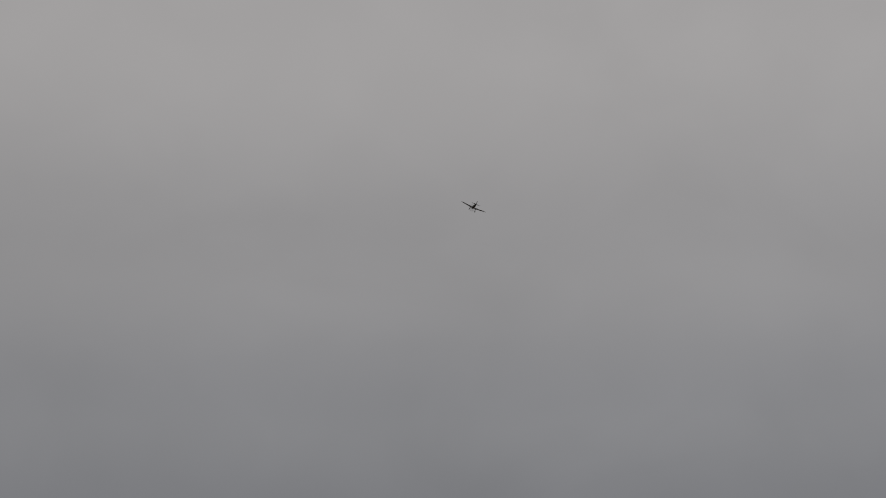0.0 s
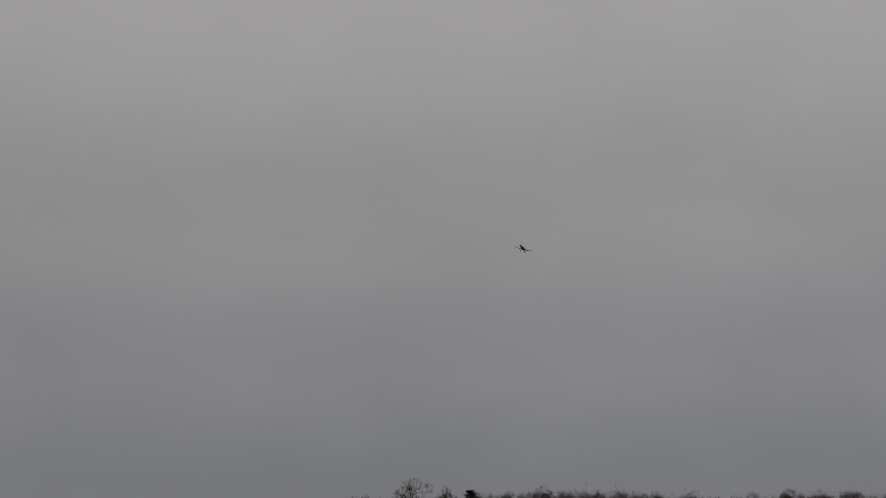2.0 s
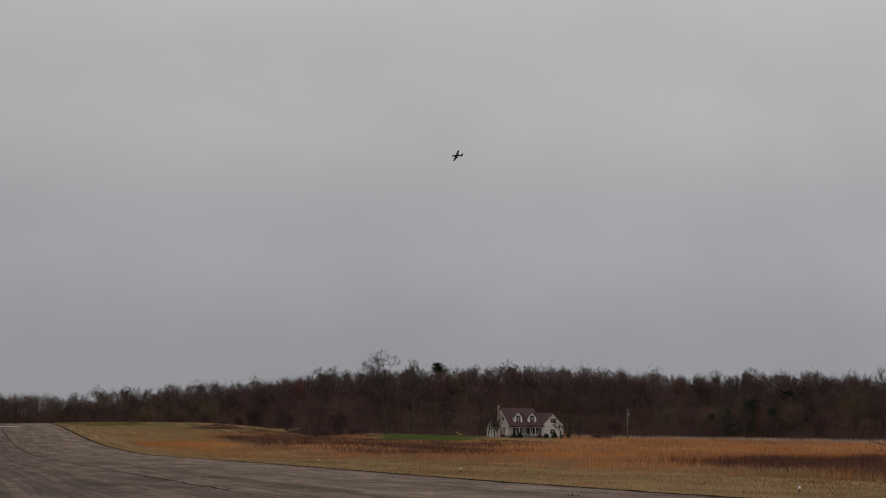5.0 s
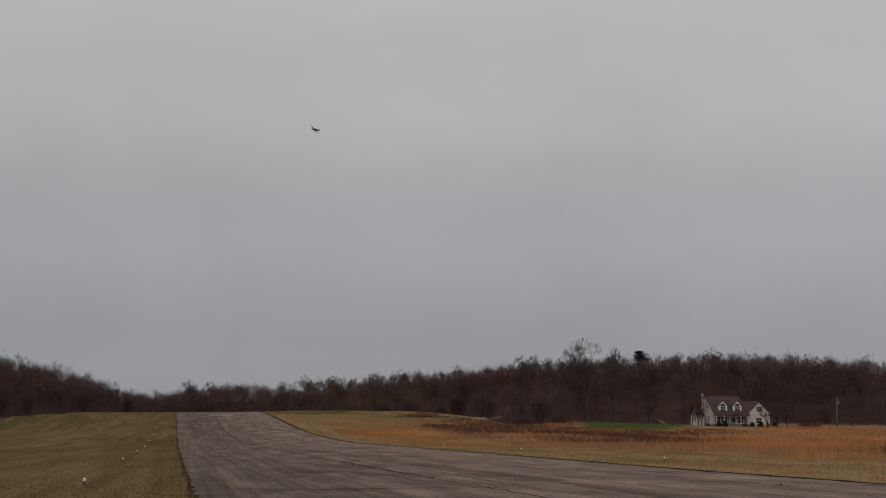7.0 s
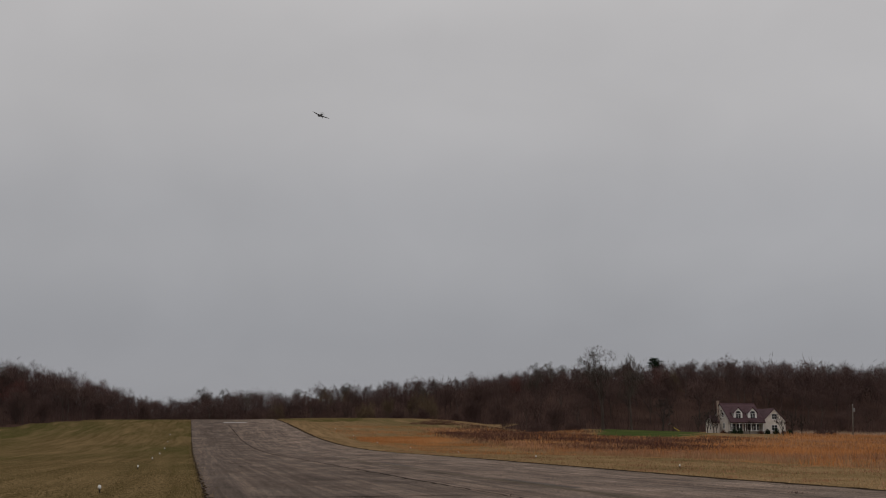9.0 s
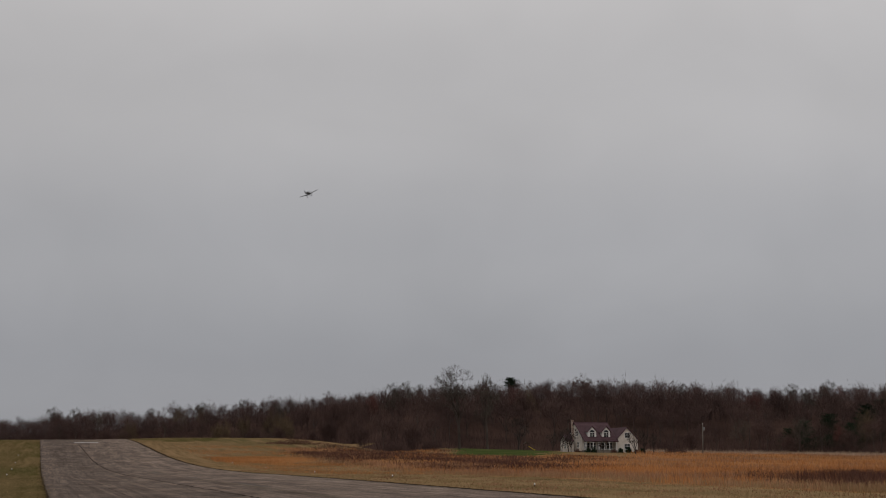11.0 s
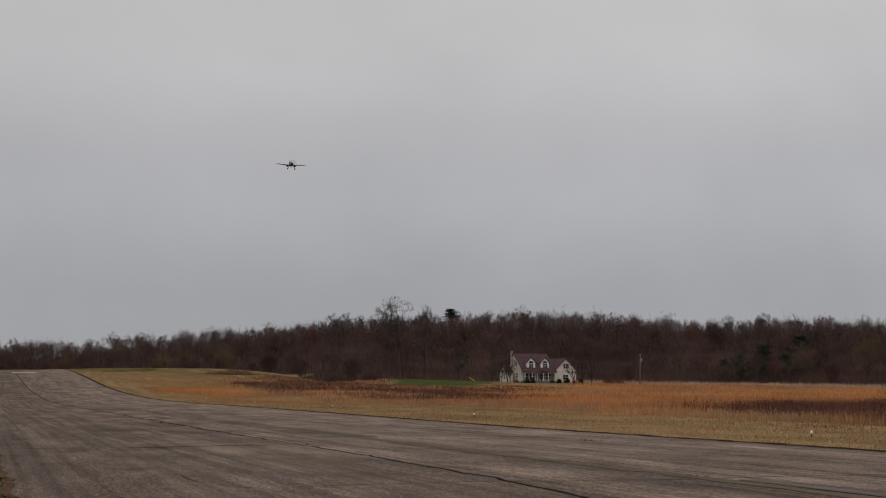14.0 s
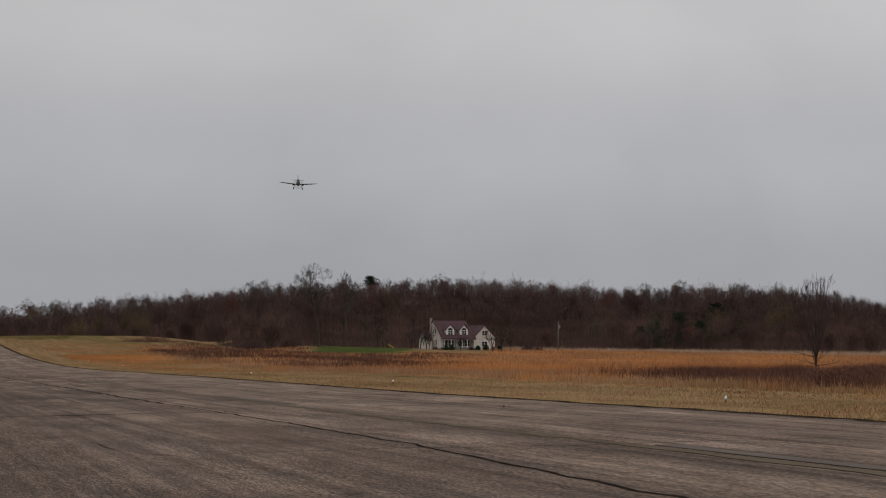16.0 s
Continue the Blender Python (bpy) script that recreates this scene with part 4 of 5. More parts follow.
def lone_trees():
    x, y = at_az(35.05, 142)
    t = tree_thing("field_tree", 12, 9.6, M_DARK_BARK, M_DARK_BARK, "slender bare tree standing alone in the orange field", split=True, width=5.0, stem=0.2, limbs=6, levels=5, spread=24, up=0.22, twig=0.009, sprays=3, reach=0.7, trunk_r=0.15, low=6, side=0.35)
    t.matrix_basis = pose(x, y, gz(x, y))
    x, y = at_az(15.75, 396)
    t = tree_thing("tall_oak", 33, 22.8, M_BARK, M_TWIG_PALE, "tall spreading bare tree rising above the woods", split=True, width=15.5, stem=0.45, limbs=7, levels=6, spread=36, up=0.05, twig=0.024, sprays=4, reach=1.1, trunk_r=0.42, side=0.45, thick=1.2, haze=0.25)
    t.matrix_basis = pose(x, y, gz(x, y))
    x, y = at_az(16.85, 399)
    t = tree_thing("tall_oak", 35, 20.6, M_BARK, M_TWIG_PALE, "tall slim bare tree beside the spreading one", split=True, width=9.0, stem=0.5, limbs=6, levels=5, spread=34, twig=0.022, sprays=6, reach=1.2, trunk_r=0.3, thick=1.3, haze=0.3)
    t.matrix_basis = pose(x, y, gz(x, y))
    x, y = at_az(20.0, 398)
    t = tree_thing("yard_tree", 41, 7.0, M_DARK_BARK, M_DARK_BARK, "small bare ornamental tree beside the house", split=True, width=5.5, stem=0.22, limbs=5, levels=4, spread=36, twig=0.022, sprays=5, reach=0.8, trunk_r=0.16, thick=1.6)
    t.matrix_basis = pose(x, y, gz(x, y))
    for i, (a, d, s) in enumerate(((22.6, 384, 1.0), (22.95, 386, 0.85), (19.75, 385, 0.85), (18.05, 400, 1.35), (20.1, 384, 0.7), (21.35, 383, 0.55), (23.3, 392, 0.8), (19.4, 392, 0.7))):
        x, y = at_az(a, d)
        plant(t, x, y, s, 70 * i + 30, False)
    x, y = at_az(17.77, 530)
    p = pine_thing("skyline_pine", 3, 10.9, "dark evergreen pine crown above the bare woods", start=0.70, wide=0.32, count=70, tip=0.5)
    p.matrix_basis = pose(x, y, 20.7)
    h = pine_thing("hemlock", 8, 9.5, "dark green conifer at the wood edge", start=0.04, wide=0.40, count=130, tip=0.4)
    for i, (a, d, s) in enumerate(((29.0, 446, 0.95), (29.9, 452, 1.1), (30.7, 448, 0.85), (31.3, 462, 1.2), (28.4, 450, 0.7), (31.9, 474, 1.15))):
        x, y = at_az(a, d)
        tagged(plant(h, x, y, s, 50 * i, i == 0), group="conifers at the wood edge")


# ---- edge lights ----
def edge_light():
    ob = new("runway_edge_light")
    part("stake", lathe([(0.04, -0.05), (0.035, 0.26)], 8), M_RUBBER, ob)
    part("collar", lathe([(0.06, 0.21), (0.075, 0.23), (0.075, 0.26), (0.06, 0.28)], 12), M_STEEL, ob)
    part("white_cover", lathe([(0.085, 0.26), (0.095, 0.3), (0.09, 0.4), (0.07, 0.46), (0.03, 0.485)], 14), M_WHITE, ob, "white domed cover", True)
    return tagged(ob, "small white runway edge light on a short stake", "runway light", "runway edge lights")


def edge_lights():
    first = edge_light()
    spots = [(27.9 + 0.075 * n, 45.3 + 37.5 * n) for n in range(8)] + [(-2.5 - 0.0098 * (46 + 37.6 * n), 46.0 + 37.6 * n) for n in range(7)]
    for i, (x, y) in enumerate(spots):
        m = pose(x, y, gz(x, y), 0, 4 * math.sin(7 * i), 40 * i) @ Matrix.Scale(0.52, 4)
        if i == 0:
            first.matrix_basis = m
        else:
            copy_thing(first, m @ Matrix.Scale(1 / 0.52, 4))


# ---- house ----
def window(parent, x, z, w, h, y=0.0, arch=False, side=None):
    """A framed pane on a front wall, or on a side wall when side gives that wall's x."""
    fr = new("window")
    fr.parent = parent
    b = box(x - w / 2 - 0.1, y - 0.09, z - 0.1, x + w / 2 + 0.1, y + 0.02, z + h + 0.1)
    g = box(x - w / 2, y - 0.11, z, x + w / 2, y - 0.06, z + h)
    bar = box(x - 0.03, y - 0.13, z, x + 0.03, y - 0.10, z + h)
    rail = box(x - w / 2, y - 0.135, z + h * 0.5 - 0.03, x + w / 2, y - 0.105, z + h * 0.5 + 0.03)
    sill = box(x - w / 2 - 0.15, y - 0.16, z - 0.17, x + w / 2 + 0.15, y, z - 0.09)
    bms = [("frame", b, M_TRIM), ("pane", g, M_GLASS), ("mullion", bar, M_TRIM), ("rail", rail, M_TRIM), ("sill", sill, M_TRIM)]
    if arch:
        pts = [(x + (w / 2 + 0.1) * math.cos(math.pi * i / 8), z + h + 0.1 + (w / 2) * math.sin(math.pi * i / 8)) for i in range(9)]
        bms.append(("arch_pane", prism(pts, (y - 0.08, y + 0.02)), M_GLASS))
    for name, bm, m in bms:
        if side is not None:
            for v in bm.verts:
                v.co = Vector((side + (v.co.y - y), v.co.x, v.co.z))
            bmesh.ops.recalc_face_normals(bm, faces=bm.faces[:])
        part(name, bm, m, fr)


def siding(parent, x0, x1, z0, z1, y, step=0.3):
    bm = bmesh.new()
    z = z0
    while z < z1 - 0.02:
        c = box(x0, y - 0.03, z, x1, y + 0.005, min(z + step * 0.85, z1))
        me = bpy.data.meshes.new("siding")
        c.to_mesh(me)
        c.free()
        bm.from_mesh(me)
        bpy.data.meshes.remove(me)
        z += step
    part("siding", bm, M_SIDING, parent)


def shingles(parent, x0, x1, y0, z0, y1, z1, rows=12):
    """Courses of shingles on a slope from the eave (y0, z0) up to the ridge (y1, z1)."""
    for i in range(rows):
        a, b = i / rows, (i + 1.12) / rows
        ya, za, yb, zb = y0 + (y1 - y0) * a, z0 + (z1 - z0) * a, y0 + (y1 - y0) * b, z0 + (z1 - z0) * b
        part("shingle_course", prism([(ya, za), (yb, zb - 0.02), (yb, zb + 0.03), (ya, za + 0.09)], (x0, x1), "x"), M_ROOF, parent)


def house():
    """A storey-and-a-half cape with porch, two dormers, stone chimney and a gabled garage wing."""
    ob = new("house")
    W, D, E, H = 9.4, 9.0, 3.0, 7.7
    wall = part("wall", prism([(0, 0), (D, 0), (D, E), (D / 2, H - 0.15), (0, E)], (0, W), "x"), M_SIDING, ob, "cream clapboard walls")
    part("foundation", box(-0.06, 1.74, -0.9, W + 0.06, D + 0.06, 0.12), M_BRICK, ob)
    # porch is cut under the front slope: deck, recessed front wall, posts and beam
    roof = new("roof")
    roof.parent = ob
    part("front_slope", prism([(-2.3, E - 0.55), (D / 2, H), (D / 2, H + 0.16), (-2.4, E - 0.40)], (-0.4, W + 0.4), "x"), M_ROOF, roof)
    part("back_slope", prism([(D + 0.5, E - 0.3), (D / 2, H), (D / 2, H + 0.16), (D + 0.6, E - 0.15)], (-0.4, W + 0.4), "x"), M_ROOF, roof)
    shingles(roof, -0.42, W + 0.42, -2.42, E - 0.38, D / 2, H + 0.14)
    part("ridge_cap", box(-0.42, D / 2 - 0.15, H + 0.1, W + 0.42, D / 2 + 0.15, H + 0.22), M_ROOF, roof)
    porch = new("porch")
    porch.parent = ob
    part("deck", box(-0.1, -2.2, -0.6, W + 0.1, 0, 0.25), M_DECK, porch)
    part("beam", box(-0.1, -2.2, 2.33, W + 0.1, -1.95, 2.47), M_TRIM, porch)
    for x in (0.1, 2.3, 4.0, 5.75, 7.2, W - 0.1):
        part("post", box(x - 0.09, -2.17, 0.25, x + 0.09, -1.98, 2.33, 0.02), M_TRIM, porch)
    for x0, x1 in ((0.25, 2.25), (2.55, 4.1), (5.85, 7.1), (7.3, W - 0.25)):
        part("railing", box(x0, -2.1, 0.97, x1, -2.05, 1.03), M_DECK, porch)
    siding(ob, 0.02, W - 0.02, 0.3, 2.9, -0.01)
    # panes made extra wide: their dark glass stands in for the porch's shade
    for x in (1.35, 3.2, 6.4, 8.1):
        window(ob, x, 0.6, 1.5, 1.65, -0.04)
    door = new("door")
    door.parent = ob
    part("leaf", box(4.55, -0.12, 0.28, 5.45, -0.03, 2.3, 0.01), M_DOOR, door)
    part("frame", box(4.4, -0.09, 0.26, 5.6, -0.02, 2.42), M_TRIM, door)
    for cx in (2.55, 6.75):
        d = new("dormer")
        d.parent = ob
        yf = -0.9
        part("front", prism([(cx - 1.25, 3.1), (cx + 1.25, 3.1), (cx + 1.25, 5.2), (cx, 6.55), (cx - 1.25, 5.2)], (yf, 3.3)), M_TRIM, d)
        part("slope", prism([(cx - 1.5, 5.0), (cx, 6.62), (cx, 6.8), (cx - 1.62, 5.06)], (yf - 0.3, 3.5)), M_ROOF, d)
        part("slope", prism([(cx + 1.5, 5.0), (cx, 6.62), (cx, 6.8), (cx + 1.62, 5.06)], (yf - 0.3, 3.5)), M_ROOF, d)
        window(d, cx, 3.75, 1.3, 1.15, yf - 0.01, True)
    # side gable windows and chimney
    window(ob, 2.4, 1.0, 0.95, 1.4, 0, side=-0.005)
    window(ob, 6.2, 1.0, 0.95, 1.4, 0, side=-0.005)
    window(ob, 3.0, 4.1, 0.85, 1.2, 0, side=-0.005)
    ch = new("chimney")
    ch.parent = ob
    part("stack", prism([(5.0, -0.8), (6.3, -0.8), (6.3, 3.0), (5.95, 3.7), (5.95, 8.35), (5.25, 8.35), (5.25, 3.7), (5.0, 3.0)], (-0.45, -0.02), "x"), M_BRICK, ch)
    part("cap", box(-0.52, 5.18, 8.35, 0.05, 6.02, 8.5, 0.02), M_BRICK, ch)
    for y0, y1 in ((-0.05, D / 2), (D + 0.05, D / 2)):
        part("rake_board", prism([(y0, E - 0.02), (y1, H - 0.2), (y1, H - 0.02), (y0, E + 0.2)], (-0.09, -0.03), "x"), M_TRIM, ob, "white rake board")
    # lean-to on the gable side
    lean = new("side_porch")
    lean.parent = ob
    part("wall", prism([(3.9, -0.6), (8.4, -0.6), (8.4, 2.7), (6.15, 4.3), (3.9, 2.7)], (-2.6, -0.65), "x"), M_SIDING, lean)
    part("roof", prism([(3.6, 2.55), (6.15, 4.36), (8.7, 2.55), (8.7, 2.72), (6.15, 4.55), (3.6, 2.72)], (-2.9, -0.65), "x"), M_ROOF, lean)
    window(lean, 5.2, 0.7, 0.8, 1.3, 0, side=-2.605)
    # garage wing: gable to the front
    g = new("garage_wing")
    g.parent = ob
    x0, x1, xm, yf = W + 0.02, W + 6.6, W + 3.3, -1.6
    part("wall", prism([(x0, -0.9), (x1, -0.9), (x1, 3.0), (xm, 6.2), (x0, 3.0)], (yf, 8.0)), M_SIDING, g)
    part("slope", prism([(x0 - 0.5, 2.55), (xm, 6.25), (xm, 6.45), (x0 - 0.62, 2.62)], (yf - 0.35, 8.3)), M_ROOF, g)
    part("slope", prism([(x1 + 0.5, 2.55), (xm, 6.25), (xm, 6.45), (x1 + 0.62, 2.62)], (yf - 0.35, 8.3)), M_ROOF, g)
    for xa in (x0 - 0.1, x1 + 0.1):
        part("rake_board", prism([(xa, 2.82), (xm, 6.05), (xm, 6.25), (xa, 3.02)], (yf - 0.08, yf - 0.03)), M_TRIM, g, "white rake board")
    siding(g, x0 + 0.05, x1 - 0.05, -0.2, 2.95, yf - 0.01)
    window(g, xm, 3.6, 1.3, 1.3, yf - 0.01)
    window(g, xm, 0.6, 1.6, 1.3, yf - 0.04)
    x, y = at_az(21.4, 402)
    ob.matrix_basis = pose(x - 7.0, y - 1.5, gz(x, y) + 0.35, 0, 0, 5)
    return tagged(ob, "cream cape house with maroon roof, dormers, porch and garage wing", "house")


def shrub(seed, x, y, w, h, material, label):
    """A rounded shrub of many small leaf facets."""
    r = random.Random(seed)
    V, Fc = [], []
    stick = material in (M_BRAMBLE, M_SCRUB)
    for _ in range(int((620 if stick else 260) * max(w, 1.5) * max(h, 1))):
        d = Vector((r.gauss(0, 1), r.gauss(0, 1), abs(r.gauss(0, 1)))).normalized() * r.uniform(0.35, 1.05)
        q = Vector((d.x * w / 2, d.y * w / 2, d.z * h))
        u = Vector((r.uniform(-1, 1), r.uniform(-1, 1), r.uniform(-1, 1))).normalized() * (0.2 if stick else 0.16)
        v = Vector((r.uniform(-1, 1), r.uniform(-1, 1), r.uniform(-1, 1))).normalized() * (0.014 if stick else 0.1)
        k = len(V)
        V += [q - u, q + v, q + u, q - v]
        Fc.append((k, k + 1, k + 2, k + 3))
    ob = new("shrub", mesh_of("shrub", V, Fc, [material]))
    ob.matrix_basis = pose(x, y, gz(x, y))
    return tagged(ob, label, "shrub", "shrubs of the house")


def yard():
    hx, hy = at_az(21.4, 402)
    hx -= 6.6
    for i, dx in enumerate((-2.5, 0.4, 2.0, 7.9, 9.8, 12.0, 14.5, 16.2)):
        shrub(60 + i, hx + dx, hy - 3.3 - 0.4 * (i % 3), 1.5 + 0.3 * (i % 2), 1.0 + 0.25 * (i % 3), M_NEEDLE if i % 3 else M_BRAMBLE, "low dark shrub before the house porch")
    for i, (a, d, w, h) in enumerate(((24.0, 398, 4.0, 1.7), (24.4, 402, 3.2, 1.3), (13.2, 354, 6.0, 2.6), (14.6, 362, 5, 2.0), (38.2, 110, 7.5, 1.3), (36.6, 122, 6.5, 1.1), (37.4, 100, 5.0, 1.0), (30.8, 100, 1.6, 0.8), (35.6, 86, 3.4, 1.05), (36.4, 90, 3.0, 1.1), (34.2, 108, 4.0, 0.95))):
        x, y = at_az(a, d)
        shrub(80 + i, x, y, w, h, M_SCRUB if d > 300 else M_BRAMBLE, "dense brown leafless bush at the field edge")
    # play set with a yellow slide
    x, y = at_az(18.3, 392)
    ps = new("play_set")
    for dx in (0, 1.6):
        for dy in (0, 1.4):
            part("post", box(dx - 0.07, dy - 0.07, -0.3, dx + 0.07, dy + 0.07, 2.5), M_WOOD, ps)
    part("platform", box(-0.1, -0.1, 1.25, 1.7, 1.5, 1.4), M_WOOD, ps)
    part("roof", prism([(-0.3, 2.4), (1.9, 2.4), (0.8, 3.1)], (-0.2, 1.6)), M_WOOD, ps)
    part("slide", prism([(1.7, 1.45), (3.9, 0.1), (4.3, 0.1), (4.3, 0.28), (3.95, 0.3), (1.7, 1.6)], (0.4, 0.95)), M_YELLOW, ps, "bright yellow slide")
    ps.matrix_basis = pose(x, y, gz(x, y)) @ Matrix.Scale(0.72, 4)
    tagged(ps, "wooden play set with a yellow slide on the lawn", "play set")
    # utility pole
    x, y = at_az(25.17, 395)
    po = new("utility_pole")
    part("pole", lathe([(0.17, -0.5), (0.15, 4.0), (0.11, 7.9)], 10), M_POLE, po, "", True)
    part("transformer", lathe([(0.2, 6.2), (0.24, 6.25), (0.24, 7.0), (0.18, 7.1)], 12), M_STEEL, po, "grey steel transformer can").location = (0.36, 0, 0)
    part("insulator", lathe([(0.05, 7.9), (0.07, 7.95), (0.05, 8.1)], 8), M_WHITE, po)
    po.matrix_basis = pose(x, y, gz(x, y), 0, 1, 0)
    tagged(po, "weathered wooden utility pole with a transformer", "utility pole")
    # heap of brush on the far slope
    x, y = at_az(9.25, 348)
    r = random.Random(9)
    V, Fc = [], []
    for i in range(260):
        p = Vector((r.gauss(0, 3.2), r.gauss(0, 1.2), 0))
        p.z = abs(r.gauss(0, 0.85)) * max(0.2, 1 - abs(p.x) / 7)
        d = Vector((r.uniform(-1, 1), r.uniform(-1, 1), r.uniform(-0.2, 0.5))).normalized() * r.uniform(0.5, 1.5)
        s = d.orthogonal().normalized() * 0.05
        k = len(V)
        V += [p - d - s, p - d + s, p + d + s * 0.5, p + d - s * 0.5, p - d + d.cross(s) * 0.8, p + d + d.cross(s) * 0.4]
        Fc += [(k, k + 1, k + 2, k + 3), (k + 1, k + 4, k + 5, k + 2), (k + 4, k, k + 3, k + 5)]
    bp = new("brush_heap", mesh_of("brush_heap", V, Fc, [M_BRAMBLE]))
    bp.matrix_basis = pose(x, y, gz(x, y))
    tagged(bp, "low heap of cut brown branches on the slope", "brush heap")
    V = []
    for i in range(22):
        x = -70 + 0.9 * i
        y = 318 + 2.0 * math.sin(i * 0.1)
        V += [(x, y, gz(x, y) + 0.03), (x, y + 2.5, gz(x, y + 2.5) + 0.03)]
    tk = new("track", mesh_of("track", V, [(2 * i, 2 * i + 2, 2 * i + 3, 2 * i + 1) for i in range(21)], [M_GRAVEL]))
    tagged(tk, "pale gravel track on the far slope", "track", kind="structure")
    return ps


# ---- aeroplane ----
def loft(sections, sides=14):
    """A body along y from (y, half width, top, bottom) rows."""
    bm = bmesh.new()
    rings = []
    for y, w, top, bot in sections:
        mid, hgt = (top + bot) / 2, (top - bot) / 2
        rings.append([bm.verts.new((w * math.cos(2 * math.pi * i / sides), y, mid + hgt * math.sin(2 * math.pi * i / sides))) for i in range(sides)])
    for a, b in zip(rings, rings[1:]):
        for i in range(sides):
            bm.faces.new((a[i], a[(i + 1) % sides], b[(i + 1) % sides], b[i]))
    bm.faces.new(rings[0])
    bm.faces.new(rings[-1][::-1])
    bmesh.ops.recalc_face_normals(bm, faces=bm.faces[:])
    return bm


def wing_half(span, chord, sign, dihedral, z, y0, thick=0.13, sweep=0.25, tip=0.12, n=9):
    """Half of an elliptical wing: airfoil sections out to a rounded tip."""
    bm = bmesh.new()
    rings = []
    foil = [(0.0, 0.0), (0.1, 0.45), (0.3, 0.55), (0.65, 0.3), (1.0, 0.0), (0.65, -0.2), (0.3, -0.35), (0.1, -0.3)]
    for i in range(n + 1):
        f = i / n
        c = chord * max(math.sqrt(max(1 - f ** 2.6, 0)), tip)
        lead = y0 + sweep * chord - (chord - c) * 0.35
        rings.append([bm.verts.new((sign * f * span, lead - u * c, z + f * span * math.tan(radians(dihedral)) + v * c * thick)) for u, v in foil])
    for a, b in zip(rings, rings[1:]):
        for k in range(len(foil)):
            bm.faces.new((a[k], a[(k + 1) % len(foil)], b[(k + 1) % len(foil)], b[k]))
    bm.faces.new(rings[0])
    bm.faces.new(rings[-1][::-1])
    bmesh.ops.recalc_face_normals(bm, faces=bm.faces[:])
    return bm


def aeroplane():
    """A radio-controlled scale fighter, two metres across, wheels down; nose along y."""
    ob = new("model_aeroplane")
    part("fuselage", loft([(0.74, 0.045, 0.055, -0.045), (0.66, 0.08, 0.095, -0.085), (0.5, 0.098, 0.12, -0.115), (0.2, 0.1, 0.13, -0.12), (-0.05, 0.095, 0.132, -0.11), (-0.4, 0.075, 0.125, -0.075),
                           (-0.7, 0.05, 0.10, -0.03), (-0.92, 0.022, 0.08, 0.02)]), M_CAMO, ob, "dark olive camouflaged fuselage", True)
    part("canopy", loft([(0.2, 0.02, 0.16, 0.12), (0.12, 0.055, 0.19, 0.11), (-0.05, 0.06, 0.205, 0.11), (-0.2, 0.045, 0.18, 0.10), (-0.32, 0.015, 0.15, 0.10)], 10), M_CANOPY, ob, "smoked clear canopy", True)
    for s in (-1, 1):
        part("wing", wing_half(1.04, 0.42, s, 5.0, -0.075, 0.24, 0.15), M_CAMO, ob, "elliptical camouflaged wing", True)
        part("tailplane", wing_half(0.36, 0.20, s, 0.0, 0.075, -0.80, 0.09), M_CAMO, ob, "", True)
        part("radiator", box(s * 0.24 - 0.06, -0.14, -0.13, s * 0.24 + 0.06, 0.08, -0.06, 0.012), M_BELLY, ob)
        leg = part("landing_gear", lathe([(0.013, -0.27), (0.016, -0.16), (0.018, -0.05)], 8), M_RUBBER, ob)
        leg.location = (s * 0.19, 0.2, -0.01)
        leg.rotation_euler = (0, radians(-6 * s), 0)
        wheel = part("wheel", lathe([(0.035, -0.024), (0.056, -0.02), (0.062, 0), (0.056, 0.02), (0.035, 0.024)], 14, "X"), M_RUBBER, leg)
        wheel.location = (s * 0.015, 0, -0.275)
        part("gear_door", box(s * 0.02 - 0.003, -0.03, -0.16, s * 0.02 + 0.003, 0.03, -0.1), M_BELLY, leg)
    fin = prism([(-0.68, 0.08), (-0.75, 0.22), (-0.82, 0.30), (-0.90, 0.33), (-0.97, 0.28), (-0.98, 0.05), (-0.92, 0.03)], (-0.012, 0.012), "x")
    part("fin", fin, M_CAMO, ob)
    part("tail_wheel", lathe([(0.012, -0.01), (0.022, 0), (0.012, 0.01)], 10, "X"), M_RUBBER, ob).location = (0, -0.78, -0.03)
    prop = part("spinner", lathe([(0.062, 0.73), (0.055, 0.79), (0.03, 0.85), (0.006, 0.875)], 12, "Y"), M_BELLY, ob, "", True)
    part("propeller", lathe([(0.27, 0.772), (0.275, 0.776), (0.27, 0.78)], 28, "Y"), M_BLUR, prop, "propeller blurred by its spin")
    return tagged(ob, "dark camouflaged radio-controlled fighter aeroplane with wheels down", "model aeroplane")


plane = aeroplane()
house()
yard()
edge_lights()
lone_trees()
grow_woods()
grow_field()
grow_verges()


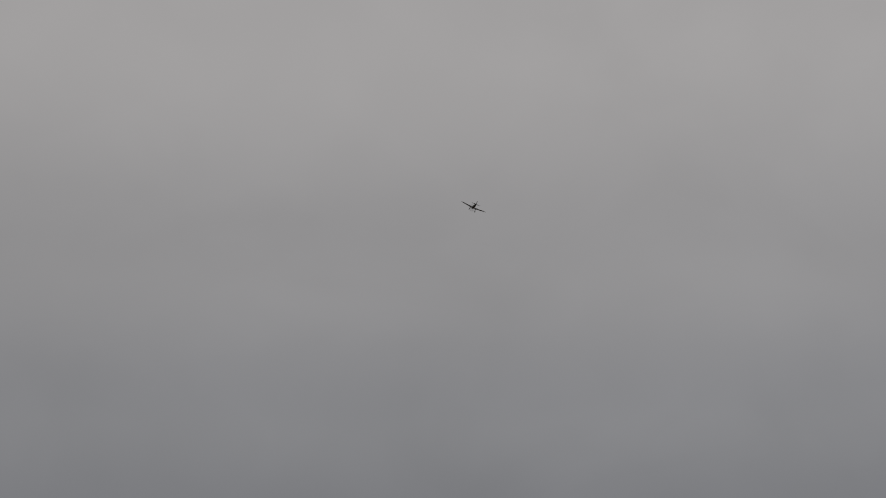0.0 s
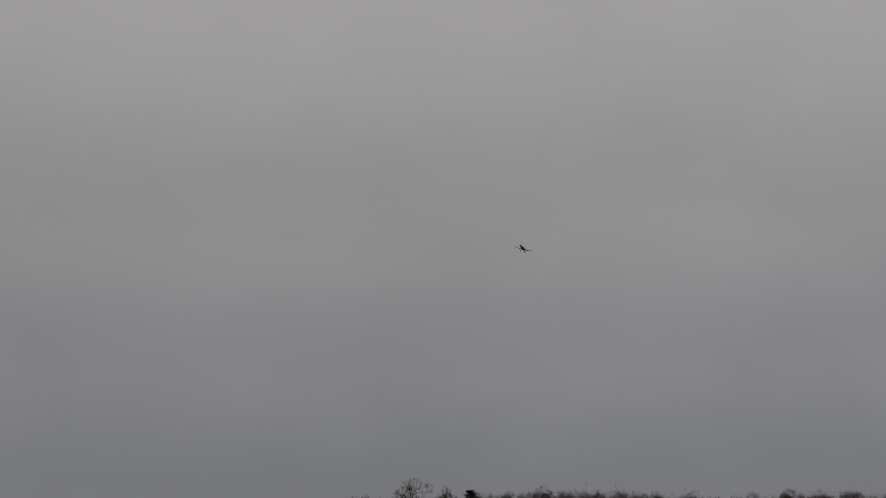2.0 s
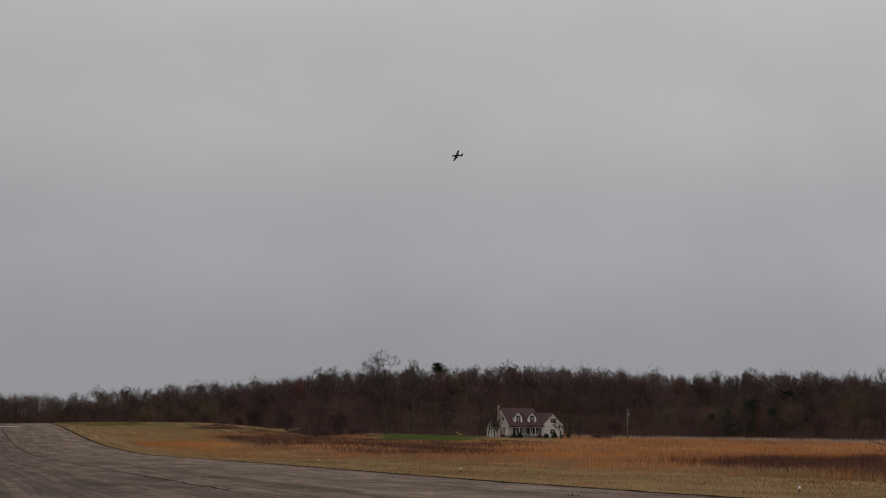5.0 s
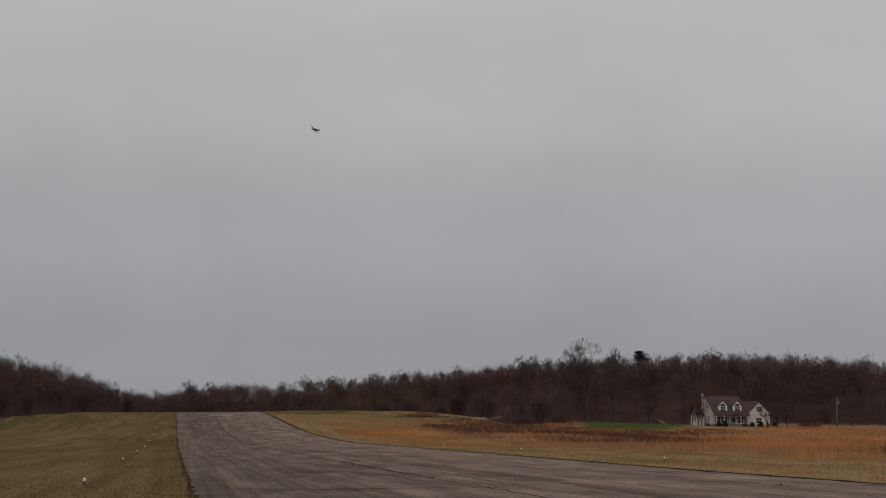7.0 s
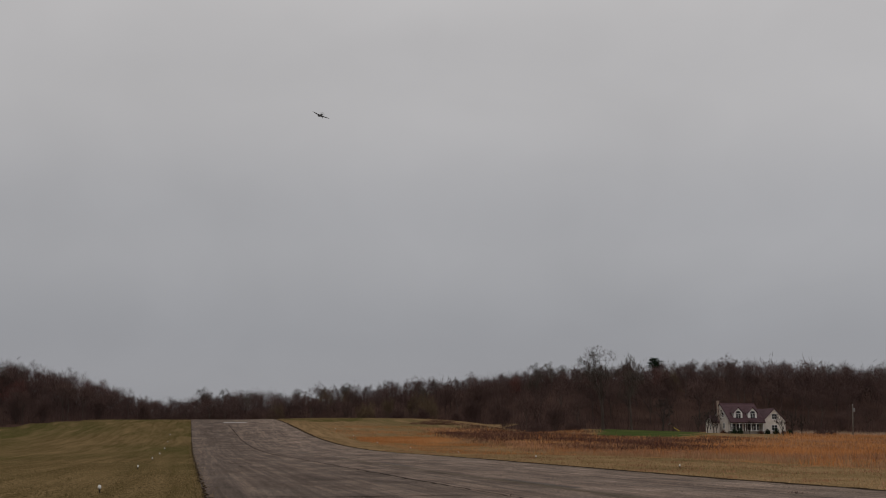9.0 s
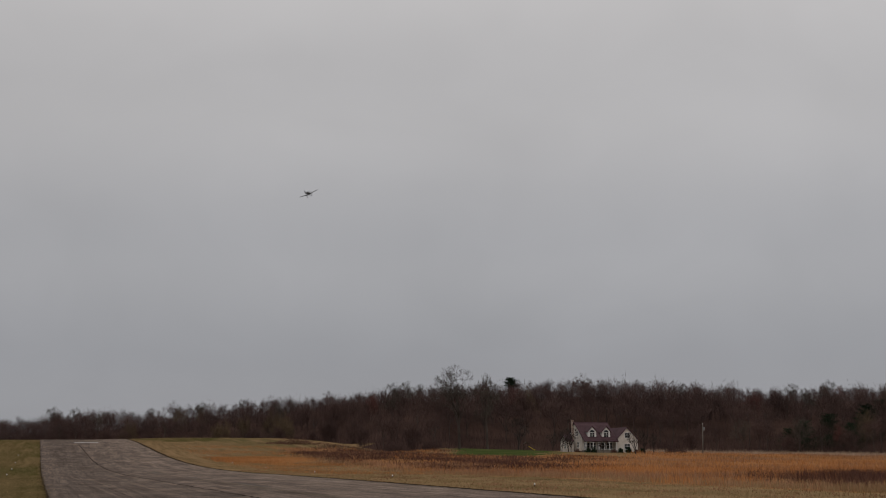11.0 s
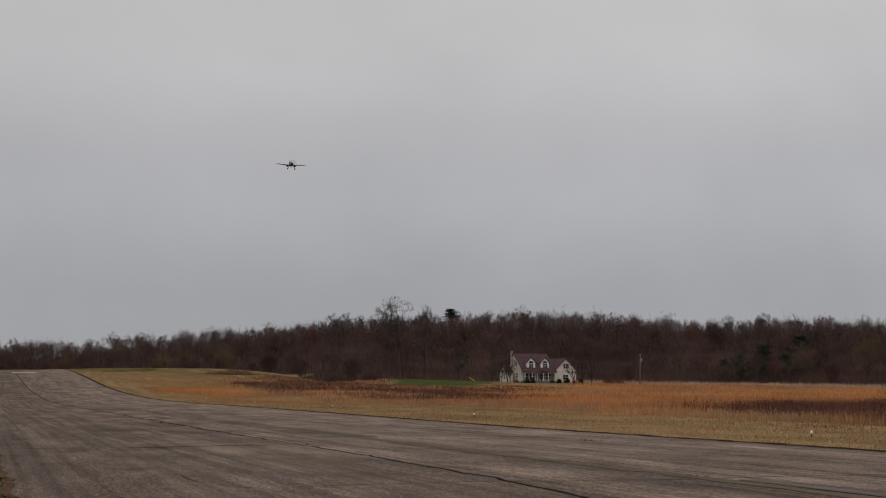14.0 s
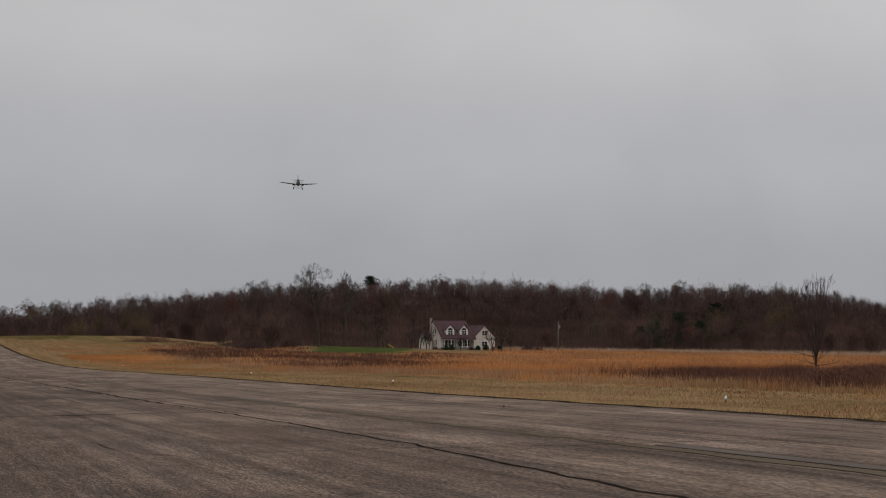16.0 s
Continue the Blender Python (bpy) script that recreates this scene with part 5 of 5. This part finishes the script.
# seconds, place, heading, climb and bank of the aeroplane
FLIGHT = [
    (0.0, 30.28, 99.24, 31.85, -8.0, 9.0, 22.5),
    (0.5, 31.24, 105.35, 32.07, -8.5, 6.0, 29.0),
    (1.0, 34.61, 114.04, 32.16, -14.9, 6.0, 28.0),
    (1.5, 39.69, 122.22, 32.23, -21.0, 7.0, 29.0),
    (2.0, 48.95, 134.02, 33.69, -36.0, 0.0, 19.0),
    (2.5, 56.25, 142.10, 33.66, -33.6, 0.0, -6.0),
    (3.0, 64.87, 153.98, 34.82, -22.8, 0.0, -26.0),
    (3.2, 68.00, 159.20, 35.93, -13.1, 2.0, -32.0),
    (4.25, 74.0, 184.0, 40.5, 24.0, 4.0, -58.0),
    (5.3, 55.33, 188.47, 41.73, 49.6, 4.0, -60.0),
    (5.5, 51.25, 192.70, 42.26, 57.1, 4.0, -64.0),
    (6.0, 40.07, 204.47, 44.40, 82.9, 4.0, -76.0),
    (6.5, 26.76, 203.01, 43.79, 120.5, -1.0, -58.0),
    (7.0, 17.13, 200.32, 44.07, 145.1, 0.0, -46.0),
    (7.5, 12.08, 188.69, 43.78, 161.3, 0.0, -43.0),
    (8.0, 10.72, 172.78, 41.80, 174.5, -2.0, -35.0),
    (8.2, 10.89, 169.72, 41.54, 178.3, -2.0, -33.0),
    (9.25, 13.8, 156.0, 36.0, 188.0, -3.0, -14.0),
    (10.3, 20.55, 144.28, 30.16, 185.9, -4.0, 2.0),
    (10.5, 21.28, 141.34, 29.37, 185.4, -5.0, 7.0),
    (11.0, 23.12, 135.41, 27.02, 184.3, -9.0, 26.0),
    (11.5, 23.69, 127.85, 23.10, 178.5, -9.0, 20.0),
    (12.0, 22.69, 122.37, 20.60, 168.5, -7.0, 7.0),
    (12.5, 20.62, 115.79, 19.68, 166.9, -6.0, -13.0),
    (13.0, 19.26, 108.96, 18.72, 170.0, -5.0, -15.0),
    (13.5, 18.63, 100.91, 17.56, 176.5, -4.0, -5.0),
    (14.0, 18.89, 93.64, 16.56, 175.6, -4.0, -1.0),
    (14.5, 19.93, 90.31, 16.34, 176.6, -4.0, 4.0),
    (15.0, 20.25, 85.15, 15.67, 178.6, -6.0, 11.5),
    (15.5, 19.78, 78.21, 13.44, 170.8, -12.0, 7.0),
    (16.0, 19.78, 74.31, 10.93, 166.1, -12.0, -2.0),
]


def motions():
    walk(plane, [(t, pose(x, y, z, 0, 0, h) @ pose(0, 0, 0, up, 0, 0) @ pose(0, 0, 0, 0, bank, 0)) for t, x, y, z, h, up, bank in FLIGHT])


motions()
